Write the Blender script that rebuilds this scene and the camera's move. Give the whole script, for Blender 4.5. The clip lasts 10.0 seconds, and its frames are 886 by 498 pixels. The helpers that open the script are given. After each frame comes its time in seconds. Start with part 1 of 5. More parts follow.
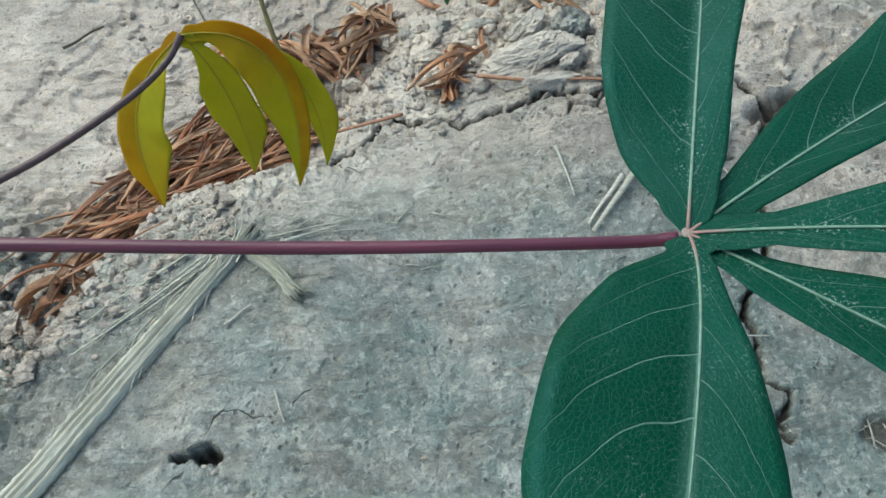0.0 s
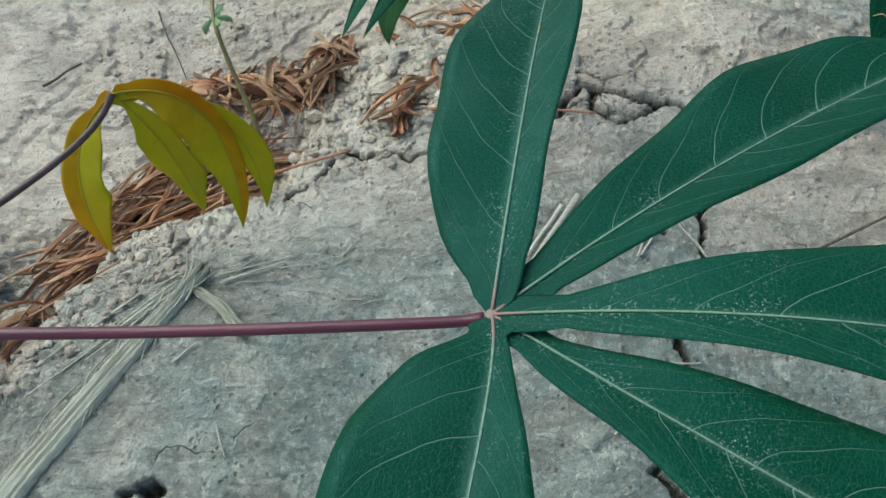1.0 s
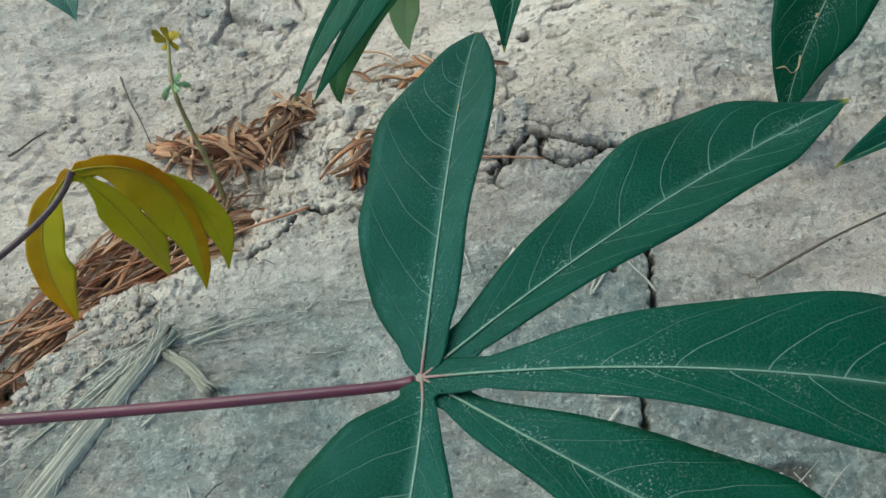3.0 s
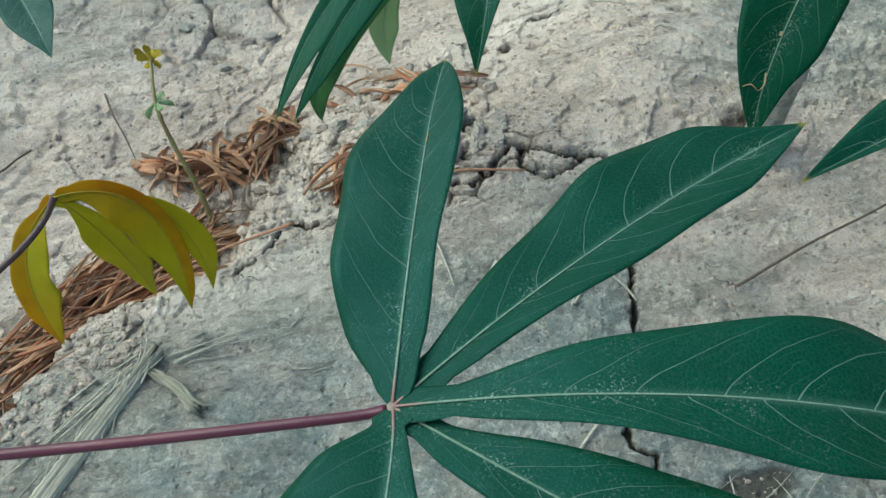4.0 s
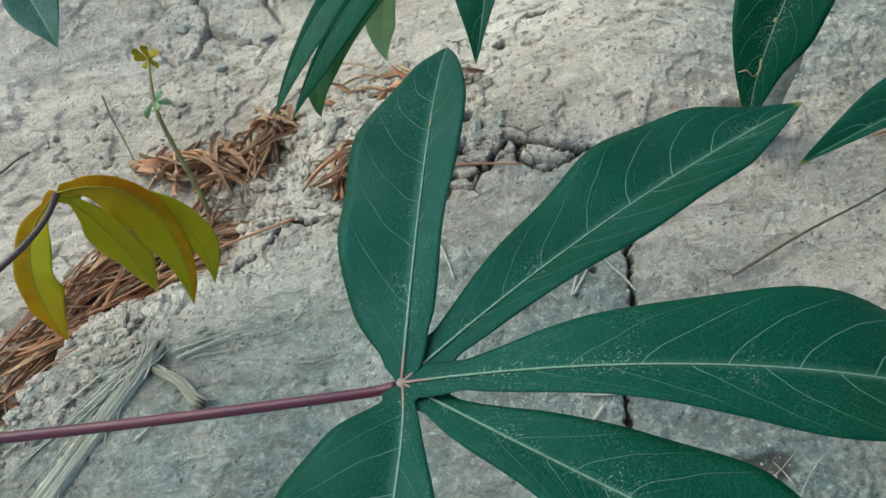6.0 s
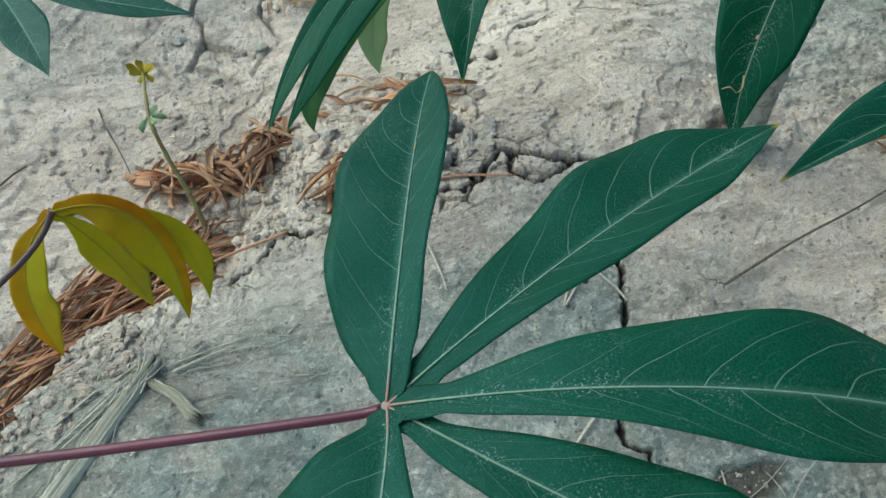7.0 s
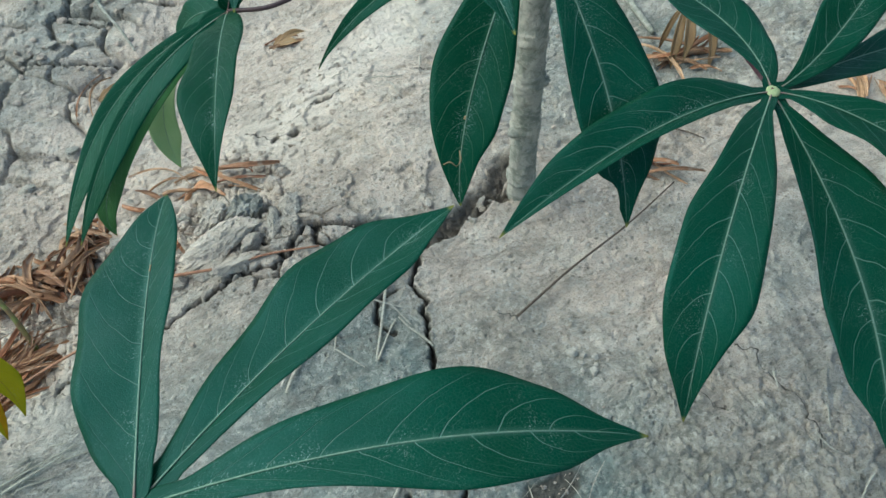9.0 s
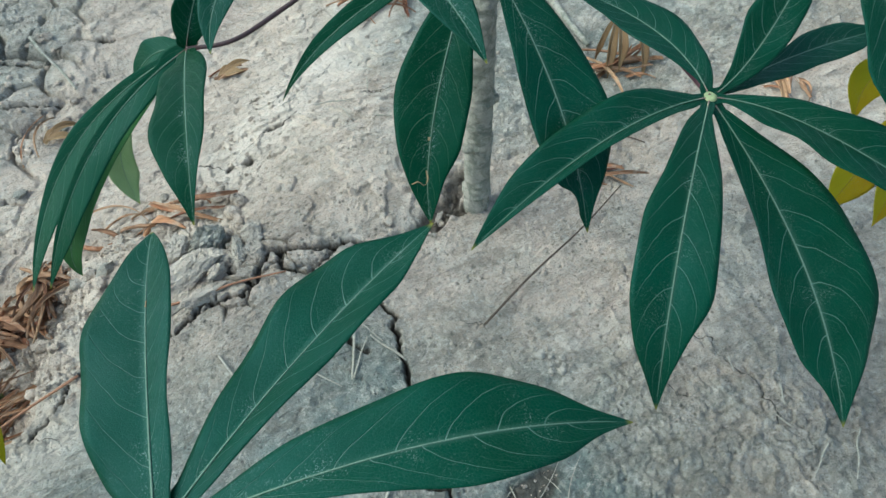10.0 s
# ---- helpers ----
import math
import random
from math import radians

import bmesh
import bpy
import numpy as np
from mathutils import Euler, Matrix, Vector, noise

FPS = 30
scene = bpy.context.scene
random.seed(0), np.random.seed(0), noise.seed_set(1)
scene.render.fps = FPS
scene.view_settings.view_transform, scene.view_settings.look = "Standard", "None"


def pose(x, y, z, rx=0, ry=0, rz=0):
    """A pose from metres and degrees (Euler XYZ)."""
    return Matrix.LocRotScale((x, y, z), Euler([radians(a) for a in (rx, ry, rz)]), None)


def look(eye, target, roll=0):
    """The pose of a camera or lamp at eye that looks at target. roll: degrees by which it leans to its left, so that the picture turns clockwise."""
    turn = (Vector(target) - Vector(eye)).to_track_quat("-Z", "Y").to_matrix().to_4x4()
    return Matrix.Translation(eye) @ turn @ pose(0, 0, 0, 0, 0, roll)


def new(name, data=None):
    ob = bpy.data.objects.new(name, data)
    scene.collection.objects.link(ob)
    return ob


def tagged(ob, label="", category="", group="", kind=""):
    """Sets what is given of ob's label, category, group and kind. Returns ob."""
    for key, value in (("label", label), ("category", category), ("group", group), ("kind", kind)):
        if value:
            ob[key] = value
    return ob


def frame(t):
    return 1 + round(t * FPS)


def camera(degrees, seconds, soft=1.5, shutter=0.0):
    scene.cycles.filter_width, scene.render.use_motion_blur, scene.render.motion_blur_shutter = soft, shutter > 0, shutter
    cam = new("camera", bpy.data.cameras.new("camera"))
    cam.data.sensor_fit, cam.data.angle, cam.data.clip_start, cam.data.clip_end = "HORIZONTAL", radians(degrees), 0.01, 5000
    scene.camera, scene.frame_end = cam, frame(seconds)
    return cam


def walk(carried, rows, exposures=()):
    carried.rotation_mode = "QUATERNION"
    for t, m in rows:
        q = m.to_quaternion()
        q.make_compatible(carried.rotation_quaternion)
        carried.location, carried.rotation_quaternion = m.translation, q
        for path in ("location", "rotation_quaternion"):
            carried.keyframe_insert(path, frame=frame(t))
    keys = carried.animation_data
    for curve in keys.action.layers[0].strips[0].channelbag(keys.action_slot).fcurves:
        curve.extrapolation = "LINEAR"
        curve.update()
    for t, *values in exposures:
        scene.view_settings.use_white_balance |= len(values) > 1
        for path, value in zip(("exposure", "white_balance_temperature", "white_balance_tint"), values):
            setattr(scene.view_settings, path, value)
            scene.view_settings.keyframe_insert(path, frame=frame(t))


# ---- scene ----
cam = camera(60.4, 10.0)
PATH = [
    (0, (0.017, 0.09, 0.41), (-0.045, 1.228, -1.233), -6.0),
    (0.5, (0.047, 0.095, 0.429), (-0.058, 1.212, -1.227), -7.7),
    (1, (0.072, 0.098, 0.43), (-0.061, 1.235, -1.21), -10.2),
    (1.5, (0.073, 0.114, 0.442), (-0.035, 1.219, -1.221), -9.5),
    (2, (0.088, 0.101, 0.449), (-0.019, 1.259, -1.179), -11.1),
    (3.5, (0.09, 0.095, 0.449), (0.025, 1.3, -1.147), -10.9),
    (4, (0.098, 0.098, 0.458), (0.04, 1.3, -1.139), -11.5),
    (4.5, (0.097, 0.098, 0.461), (0.046, 1.304, -1.134), -11.7),
    (5, (0.089, 0.092, 0.458), (0.049, 1.305, -1.133), -11.5),
    (6.5, (0.097, 0.09, 0.457), (0.052, 1.298, -1.135), -11.8),
    (7, (0.1, 0.092, 0.464), (0.057, 1.306, -1.125), -12.2),
    (7.5, (0.104, 0.093, 0.463), (0.062, 1.314, -1.121), -12.2),
    (8, (0.118, 0.1, 0.472), (0.097, 1.32, -1.113), -12.7),
    (8.5, (0.138, 0.086, 0.489), (0.202, 1.326, -1.079), -11.8),
    (9, (0.165, 0.065, 0.503), (0.417, 1.286, -1.061), -10.5),
    (9.5, (0.167, 0.055, 0.509), (0.521, 1.274, -1.037), -10.3),
    (10, (0.147, 0.06, 0.52), (0.55, 1.25, -1.036), -9.2),
]
walk(cam, [(t, look(eye, target, roll)) for t, eye, target, roll in PATH], [(0, 0.71, 5980, -7), (0.5, 0.60, 6030, -8), (1.0, 0.54, 6080, -9), (2.0, 0.56, 6100, -10), (8.0, 0.56, 6100, -10), (9.0, 0.59, 5940, -10), (10.0, 0.61, 5900, -9)])

# ---- daylight: a bright, hazy sky and a weak, very wide sun ----
SUN_UP, SUN_ROUND = 54.0, 298.0
world = bpy.data.worlds.new("sky")
scene.world = world
world.use_nodes = True
wn, wl = world.node_tree.nodes, world.node_tree.links
sky = wn.new("ShaderNodeTexSky")
sky.sky_type = "NISHITA"
sky.sun_disc = False
sky.sun_elevation, sky.sun_rotation = radians(SUN_UP), radians(SUN_ROUND)
sky.air_density, sky.dust_density, sky.ozone_density = 1.0, 3.0, 1.0
wl.new(sky.outputs["Color"], wn["Background"].inputs["Color"])
wn["Background"].inputs["Strength"].default_value = 0.15

sun = new("sun", bpy.data.lights.new("sun", "SUN"))
sun.data.energy, sun.data.angle, sun.data.color = 1.62, radians(60), (1.0, 0.96, 0.90)
a, e = radians(SUN_ROUND), radians(SUN_UP)
sun.matrix_world = look((0, 0, 0), (-math.sin(a) * math.cos(e), -math.cos(a) * math.cos(e), -math.sin(e)))
sun.location = (0, 0, 4)


# ---- materials ----
class Shader:
    """A node material, with short ways to add its nodes."""

    def __init__(self, name, rough=0.8, spec=0.3):
        self.mat = bpy.data.materials.new(name)
        self.mat.use_nodes = True
        self.nodes, self.links = self.mat.node_tree.nodes, self.mat.node_tree.links
        self.bsdf = self.nodes["Principled BSDF"]
        self.bsdf.inputs["Roughness"].default_value = rough
        self.bsdf.inputs["Specular IOR Level"].default_value = spec

    def put(self, socket, value):
        if isinstance(value, bpy.types.NodeSocket):
            self.links.new(value, socket)
        elif isinstance(value, tuple) and len(value) == 3 and socket.type == "RGBA":
            socket.default_value = (*value, 1)
        else:
            socket.default_value = value

    def coords(self, which="Object"):
        return self.nodes.new("ShaderNodeTexCoord").outputs[which]

    def place(self):
        return self.nodes.new("ShaderNodeNewGeometry").outputs["Position"]

    def chance(self):
        return self.nodes.new("ShaderNodeObjectInfo").outputs["Random"]

    def field(self, name):
        n = self.nodes.new("ShaderNodeAttribute")
        n.attribute_name = name
        return n.outputs["Fac"]

    def stretch(self, vector, scale):
        n = self.nodes.new("ShaderNodeMapping")
        self.put(n.inputs["Vector"], vector)
        n.inputs["Scale"].default_value = scale
        return n.outputs["Vector"]

    def noise(self, vector, scale, detail=4.0, rough=0.55, warp=0.0):
        n = self.nodes.new("ShaderNodeTexNoise")
        self.put(n.inputs["Vector"], vector)
        for key, v in (("Scale", scale), ("Detail", detail), ("Roughness", rough), ("Distortion", warp)):
            n.inputs[key].default_value = v
        return n.outputs["Fac"]

    def cells(self, vector, scale, feature="F1", out="Distance"):
        n = self.nodes.new("ShaderNodeTexVoronoi")
        n.feature = feature
        self.put(n.inputs["Vector"], vector)
        n.inputs["Scale"].default_value = scale
        return n.outputs[out]

    def math(self, op, x, y=0.0, clamp=False):
        n = self.nodes.new("ShaderNodeMath")
        n.operation, n.use_clamp = op, clamp
        self.put(n.inputs[0], x)
        self.put(n.inputs[1], y)
        return n.outputs[0]

    def span(self, x, lo, hi, to_lo=0.0, to_hi=1.0):
        n = self.nodes.new("ShaderNodeMapRange")
        n.interpolation_type = "SMOOTHSTEP"
        for key, v in zip(("Value", "From Min", "From Max", "To Min", "To Max"), (x, lo, hi, to_lo, to_hi)):
            self.put(n.inputs[key], v)
        return n.outputs[0]

    def mix(self, fac, x, y, how="MIX"):
        n = self.nodes.new("ShaderNodeMix")
        n.data_type, n.blend_type = "RGBA", how
        self.put(n.inputs["Factor"], fac)
        self.put(n.inputs[6], x)
        self.put(n.inputs[7], y)
        return n.outputs[2]

    def colour(self, value):
        self.put(self.bsdf.inputs["Base Color"], value)
        return self

    def rough(self, value):
        self.put(self.bsdf.inputs["Roughness"], value)
        return self

    def bump(self, height, depth, strength=1.0):
        n = self.nodes.new("ShaderNodeBump")
        n.inputs["Strength"].default_value, n.inputs["Distance"].default_value = strength, depth
        self.put(n.inputs["Height"], height)
        self.put(self.bsdf.inputs["Normal"], n.outputs["Normal"])
        return self

    def thin(self, share, tint):
        """Lets part of the light through, as a leaf does."""
        t, m = self.nodes.new("ShaderNodeBsdfTranslucent"), self.nodes.new("ShaderNodeMixShader")
        self.put(t.inputs["Color"], tint)
        m.inputs["Fac"].default_value = share
        self.links.new(self.bsdf.outputs[0], m.inputs[1])
        self.links.new(t.outputs[0], m.inputs[2])
        self.links.new(m.outputs[0], self.nodes["Material Output"].inputs["Surface"])
        return self


def clay_material():
    s = Shader("dry_clay", 0.93, 0.15)
    p = s.place()
    broad = s.noise(p, 5.0, 5.0, 0.6)
    stain = s.noise(p, 13.0, 5.0, 0.6, 0.2)
    blotch = s.noise(p, 34.0, 6.0, 0.65, 0.1)
    patch = s.noise(p, 110.0, 6.0, 0.7)
    grain = s.noise(p, 260.0, 6.0, 0.7)
    fine = s.noise(p, 620.0, 4.0, 0.65)
    film = s.field("film")
    warm = s.mix(s.span(broad, 0.35, 0.65), (0.510, 0.418, 0.342), (0.665, 0.555, 0.460))
    cool = s.mix(s.span(broad, 0.35, 0.65), (0.185, 0.222, 0.204), (0.260, 0.302, 0.277))
    film2 = s.math("ADD", film, s.math("ADD", s.span(blotch, 0.32, 0.68, -0.16, 0.16), s.span(stain, 0.35, 0.65, -0.12, 0.12)), True)
    base = s.mix(film2, warm, cool)
    base = s.mix(s.span(stain, 0.48, 0.66, 0.0, 0.35), base, s.mix(0.6, base, (0.40, 0.31, 0.24)))
    base = s.mix(s.span(patch, 0.36, 0.50, 0.34, 0.0), base, (0.58, 0.56, 0.50))
    base = s.mix(s.span(patch, 0.52, 0.66, 0.0, 0.30), base, (0.17, 0.17, 0.145))
    base = s.mix(s.span(s.noise(p, 62.0, 8.0, 0.8), 0.55, 0.64, 0.0, 0.48), base, (0.21, 0.185, 0.15))
    base = s.mix(s.span(grain, 0.52, 0.68, 0.0, 0.30), base, (0.20, 0.185, 0.16))
    base = s.mix(s.span(fine, 0.55, 0.63, 0.0, 0.50), base, (0.14, 0.13, 0.11))
    base = s.mix(s.span(grain, 0.34, 0.47, 0.46, 0.0), base, (0.62, 0.60, 0.54))
    turned = s.nodes.new("ShaderNodeMapping")
    s.put(turned.inputs["Vector"], p)
    turned.inputs["Rotation"].default_value, turned.inputs["Scale"].default_value = (0.0, 0.0, 0.36), (0.30, 1.0, 1.0)
    seam = s.noise(turned.outputs["Vector"], 70.0, 8.0, 0.72, 0.4)
    base = s.mix(s.math("MULTIPLY", s.span(seam, 0.54, 0.62), s.span(broad, 0.42, 0.60, 0.08, 0.34)), base, (0.24, 0.185, 0.145))
    chip = s.noise(p, 48.0, 7.0, 0.72)
    base = s.mix(s.span(chip, 0.575, 0.60, 0.0, 0.28), base, (0.74, 0.69, 0.60))
    base = s.mix(s.span(s.noise(p, 75.0, 7.0, 0.75), 0.35, 0.385, 0.38, 0.0), base, (0.19, 0.18, 0.155))
    pits = s.cells(s.mix(0.006, p, s.noise(p, 90.0)), 150.0)
    spots = s.math("MULTIPLY", s.span(pits, 0.10, 0.26, 1.0, 0.0), s.span(s.noise(p, 40.0, 2.0), 0.48, 0.60))
    base = s.mix(s.math("MULTIPLY", spots, 0.6), base, (0.13, 0.115, 0.095))
    base = s.mix(s.math("MULTIPLY", s.field("crust"), 0.7), base, s.mix(0.65, base, (0.80, 0.72, 0.62)))
    line = s.span(s.math("ABSOLUTE", s.field("hair")), 0.10, s.span(s.noise(p, 130.0, 2.0), 0.35, 0.65, 0.25, 0.75), 1.0, 0.0)
    line = s.math("MULTIPLY", line, s.field("fade"))
    base = s.mix(s.math("MULTIPLY", line, 0.85), base, (0.07, 0.06, 0.05))
    # painted shade: cracks, joints and holes take a near-black base colour
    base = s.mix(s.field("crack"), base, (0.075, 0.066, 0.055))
    h = s.math("ADD", s.math("MULTIPLY", grain, 0.65), s.math("MULTIPLY", fine, 0.45))
    h = s.math("ADD", h, s.math("ADD", s.math("MULTIPLY", blotch, 0.8), s.math("SUBTRACT", s.math("MULTIPLY", patch, 0.5), s.math("MULTIPLY", s.span(seam, 0.48, 0.64), 0.35))))
    h = s.math("SUBTRACT", h, s.math("MULTIPLY", spots, 0.5))
    h = s.math("SUBTRACT", h, s.math("MULTIPLY", line, 0.6))
    s.colour(base).bump(h, 0.0042, 1.0)
    return s.mat


def leaf_material(name, face, dark, vein, young=0.0, gloss=0.15):
    s = Shader(name, 0.5, gloss)
    # blue tint on green leaves' gloss stands in for a bluer sky's sheen
    s.bsdf.inputs["Specular Tint"].default_value = (1.0, 1.0, 0.8, 1.0) if young else (0.30, 0.74, 0.92, 1.0)
    uv = s.nodes.new("ShaderNodeSeparateXYZ")
    s.links.new(s.coords("UV"), uv.inputs[0])
    across, along = uv.outputs[0], uv.outputs[1]
    p = s.coords("Object")
    off = s.math("SUBTRACT", s.math("MULTIPLY", across, 2.0), 1.0)
    out = s.math("ABSOLUTE", off)
    side = s.math("GREATER_THAN", off, 0.0)
    wob = s.math("MULTIPLY", s.noise(p, 45.0, 2.0), 0.5)
    bow = s.math("SUBTRACT", s.math("MULTIPLY", s.math("POWER", out, 1.9), -1.6), s.math("MULTIPLY", out, 0.35))
    q = s.math("ADD", s.math("ADD", s.math("MULTIPLY", along, 9.4), bow), s.math("ADD", wob, s.math("MULTIPLY", side, 0.45)))
    tooth = s.math("ABSOLUTE", s.math("SUBTRACT", s.math("FRACT", q), 0.5))
    lateral = s.math("MULTIPLY", s.span(tooth, 0.004, 0.024, 1.0, 0.0), s.span(out, 0.60, 0.98, 1.0, 0.15))
    fork = s.math("ABSOLUTE", s.math("SUBTRACT", s.math("FRACT", s.math("ADD", s.math("MULTIPLY", q, 3.0), s.math("MULTIPLY", s.noise(p, 160.0, 2.0), 0.9))), 0.5))
    lateral = s.math("MAXIMUM", lateral, s.math("MULTIPLY", s.span(fork, 0.0, 0.06, 1.0, 0.0), s.span(s.noise(p, 90.0, 2.0), 0.45, 0.65, 0.0, 0.20)))
    net = s.cells(p, 800.0, "DISTANCE_TO_EDGE")
    mesh_vein = s.span(net, 0.0, 0.13, 0.10, 0.0)
    tone = s.noise(p, 30.0, 4.0)
    base = s.mix(s.span(tone, 0.3, 0.7), dark, face)
    base = s.mix(s.span(s.noise(p, 240.0, 4.0, 0.7), 0.40, 0.66, 0.0, 0.40), base, dark)
    base = s.mix(s.math("MULTIPLY", mesh_vein, 0.40), base, vein)
    base = s.mix(s.math("MULTIPLY", lateral, 0.56), base, vein)
    base = s.mix(s.span(out, 0.008, 0.03, 0.55, 0.0), base, vein)
    base = s.mix(s.span(out, 0.0, 0.12, 0.14, 0.0), base, vein)
    dust = s.math("MULTIPLY", s.span(s.noise(p, 1300.0, 4.0, 0.7), 0.54, 0.68), s.span(s.noise(p, 50.0, 4.0), 0.44, 0.70, 0.08, 0.85))
    dust = s.math("MULTIPLY", dust, s.span(out, 0.04, 0.45, 1.25, 0.30))
    base = s.mix(dust, base, (0.34, 0.42, 0.37))
    if young:
        warm = s.mix(s.span(s.noise(p, 55.0, 3.0), 0.3, 0.7), (0.58, 0.33, 0.008), (0.48, 0.21, 0.007))
        base = s.mix(s.math("MULTIPLY", s.field("blush"), young), base, warm)
    tips = s.math("MULTIPLY", s.span(along, 0.975, 0.998), 0.7)
    base = s.mix(tips, base, (0.30, 0.25, 0.03))
    s.colour(base)
    s.rough(s.span(s.noise(p, 300.0, 3.0), 0.3, 0.7, 0.38, 0.52))
    h = s.math("ADD", s.math("MULTIPLY", lateral, -0.6), s.math("MULTIPLY", mesh_vein, -0.8))
    s.bump(s.math("ADD", h, s.math("MULTIPLY", tone, 0.6)), 0.0009, 0.7)
    s.thin(0.58 if young else 0.14, base if young else s.mix(0.5, base, (0.03, 0.20, 0.02)))
    return s.mat


def rib_material():
    """Pale green ribs, flushed pink round the hub."""
    s = Shader("pale_rib", 0.55, 0.2)
    p = s.coords("Object")
    far = s.nodes.new("ShaderNodeVectorMath")
    far.operation = "LENGTH"
    s.links.new(p, far.inputs[0])
    green = s.mix(s.span(s.noise(p, 600.0, 3.0), 0.3, 0.7), (0.115, 0.195, 0.135), (0.17, 0.255, 0.185))
    s.colour(s.mix(s.span(far.outputs["Value"], 0.003, 0.014), (0.25, 0.155, 0.135), green))
    return s.mat


def stalk_material(name, one, two, rough=0.42, streak=(500.0, 500.0, 40.0)):
    s = Shader(name, rough, 0.4)
    p = s.stretch(s.coords("Object"), streak)
    n = s.noise(p, 1.0, 5.0, 0.6)
    s.colour(s.mix(s.span(n, 0.3, 0.7), one, two)).bump(n, 0.0004, 0.7)
    return s.mat


def straw_material(name, tones, grey):
    s = Shader(name, 0.72, 0.25)
    p = s.coords("Object")
    ramp = s.nodes.new("ShaderNodeValToRGB")
    s.links.new(s.chance(), ramp.inputs[0])
    ramp.color_ramp.elements[0].color, ramp.color_ramp.elements[1].color = (*tones[0], 1), (*tones[2], 1)
    middle = ramp.color_ramp.elements.new(0.5)
    middle.color = (*tones[1], 1)
    fibre = s.noise(s.stretch(p, (60.0, 900.0, 400.0)), 1.0, 4.0, 0.65)
    base = s.mix(s.span(fibre, 0.3, 0.7, 0.0, 0.55), ramp.outputs[0], s.mix(0.8, ramp.outputs[0], (0.09, 0.05, 0.03)))
    base = s.mix(s.span(s.noise(p, 60.0, 4.0), 0.5, 0.75, 0.0, 0.55), base, grey)
    s.colour(base).bump(fibre, 0.0007, 0.8)
    s.thin(0.12, base)
    return s.mat


def wood_material(name, pale, dark, streak=(900.0, 35.0, 400.0), green=None):
    s = Shader(name, 0.82, 0.2)
    p = s.coords("Object")
    fibre = s.noise(s.stretch(p, streak), 1.0, 6.0, 0.7)
    base = s.mix(s.span(fibre, 0.32, 0.68), dark, pale)
    base = s.mix(s.span(s.noise(p, 70.0, 4.0), 0.52, 0.75, 0.0, 0.5), base, green or dark)
    s.colour(base).bump(fibre, 0.0012, 0.9)
    return s.mat


def bark_material():
    s = Shader("grey_bark", 0.88, 0.2)
    p = s.coords("Object")
    n = s.noise(p, 190.0, 6.0, 0.75)
    m = s.noise(p, 60.0, 5.0, 0.65, 1.2)
    ring = s.noise(s.stretch(p, (90.0, 90.0, 420.0)), 1.0, 5.0, 0.7)
    base = s.mix(s.span(m, 0.38, 0.62), (0.50, 0.47, 0.40), (0.27, 0.28, 0.23))
    base = s.mix(s.span(ring, 0.54, 0.72, 0.0, 0.35), base, (0.12, 0.10, 0.075))
    base = s.mix(s.span(n, 0.54, 0.66, 0.0, 0.7), base, (0.56, 0.52, 0.45))
    base = s.mix(s.span(n, 0.30, 0.42, 0.6, 0.0), base, (0.13, 0.115, 0.09))
    s.colour(base).bump(s.math("ADD", s.math("ADD", n, m), s.math("MULTIPLY", ring, 0.5)), 0.004, 1.0)
    return s.mat


CLAY = clay_material()
LEAF = leaf_material("cassava_leaf_green", (0.0034, 0.046, 0.0190), (0.0022, 0.034, 0.0100), (0.17, 0.28, 0.22), gloss=0.30)
LEAF_DEEP = leaf_material("cassava_leaf_deep_green", (0.0036, 0.043, 0.0155), (0.0027, 0.034, 0.0095), (0.12, 0.21, 0.13), gloss=0.18)
LEAF_MID = leaf_material("cassava_leaf_mid_green", (0.0085, 0.058, 0.0260), (0.0060, 0.046, 0.0170), (0.12, 0.22, 0.14), gloss=0.18)
LEAF_PALE = leaf_material("leaf_underside", (0.32, 0.43, 0.21), (0.24, 0.36, 0.15), (0.34, 0.44, 0.25))
LEAF_YOUNG = leaf_material("young_leaf", (0.52, 0.47, 0.026), (0.43, 0.41, 0.020), (0.36, 0.30, 0.02), 0.92)
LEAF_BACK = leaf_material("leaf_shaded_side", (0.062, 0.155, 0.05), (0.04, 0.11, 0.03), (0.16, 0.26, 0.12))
LEAF_YELLOW = leaf_material("yellowed_leaf", (0.55, 0.42, 0.04), (0.42, 0.30, 0.02), (0.5, 0.42, 0.1))
LEAF_DEAD = leaf_material("dead_leaf", (0.40, 0.26, 0.13), (0.27, 0.16, 0.08), (0.46, 0.34, 0.20))
RIB_DEAD = stalk_material("dead_rib", (0.42, 0.30, 0.17), (0.30, 0.20, 0.11), 0.7)
RIB = rib_material()
RIB_YOUNG = stalk_material("young_rib", (0.36, 0.28, 0.02), (0.32, 0.22, 0.02), 0.5)
HUB = stalk_material("pink_hub", (0.27, 0.165, 0.15), (0.19, 0.19, 0.14), 0.7)
HUB_PALE = stalk_material("pale_green_hub", (0.34, 0.38, 0.20), (0.24, 0.30, 0.14), 0.6)
PETIOLE = stalk_material("crimson_petiole", (0.105, 0.021, 0.037), (0.070, 0.015, 0.030), 0.34, (25.0, 350.0, 350.0))
PETIOLE_DULL = stalk_material("purple_brown_petiole", (0.085, 0.045, 0.045), (0.050, 0.030, 0.031), 0.5)
STRAW = straw_material("dry_leaf_litter", ((0.47, 0.20, 0.10), (0.58, 0.37, 0.22), (0.26, 0.11, 0.065)), (0.56, 0.46, 0.36))
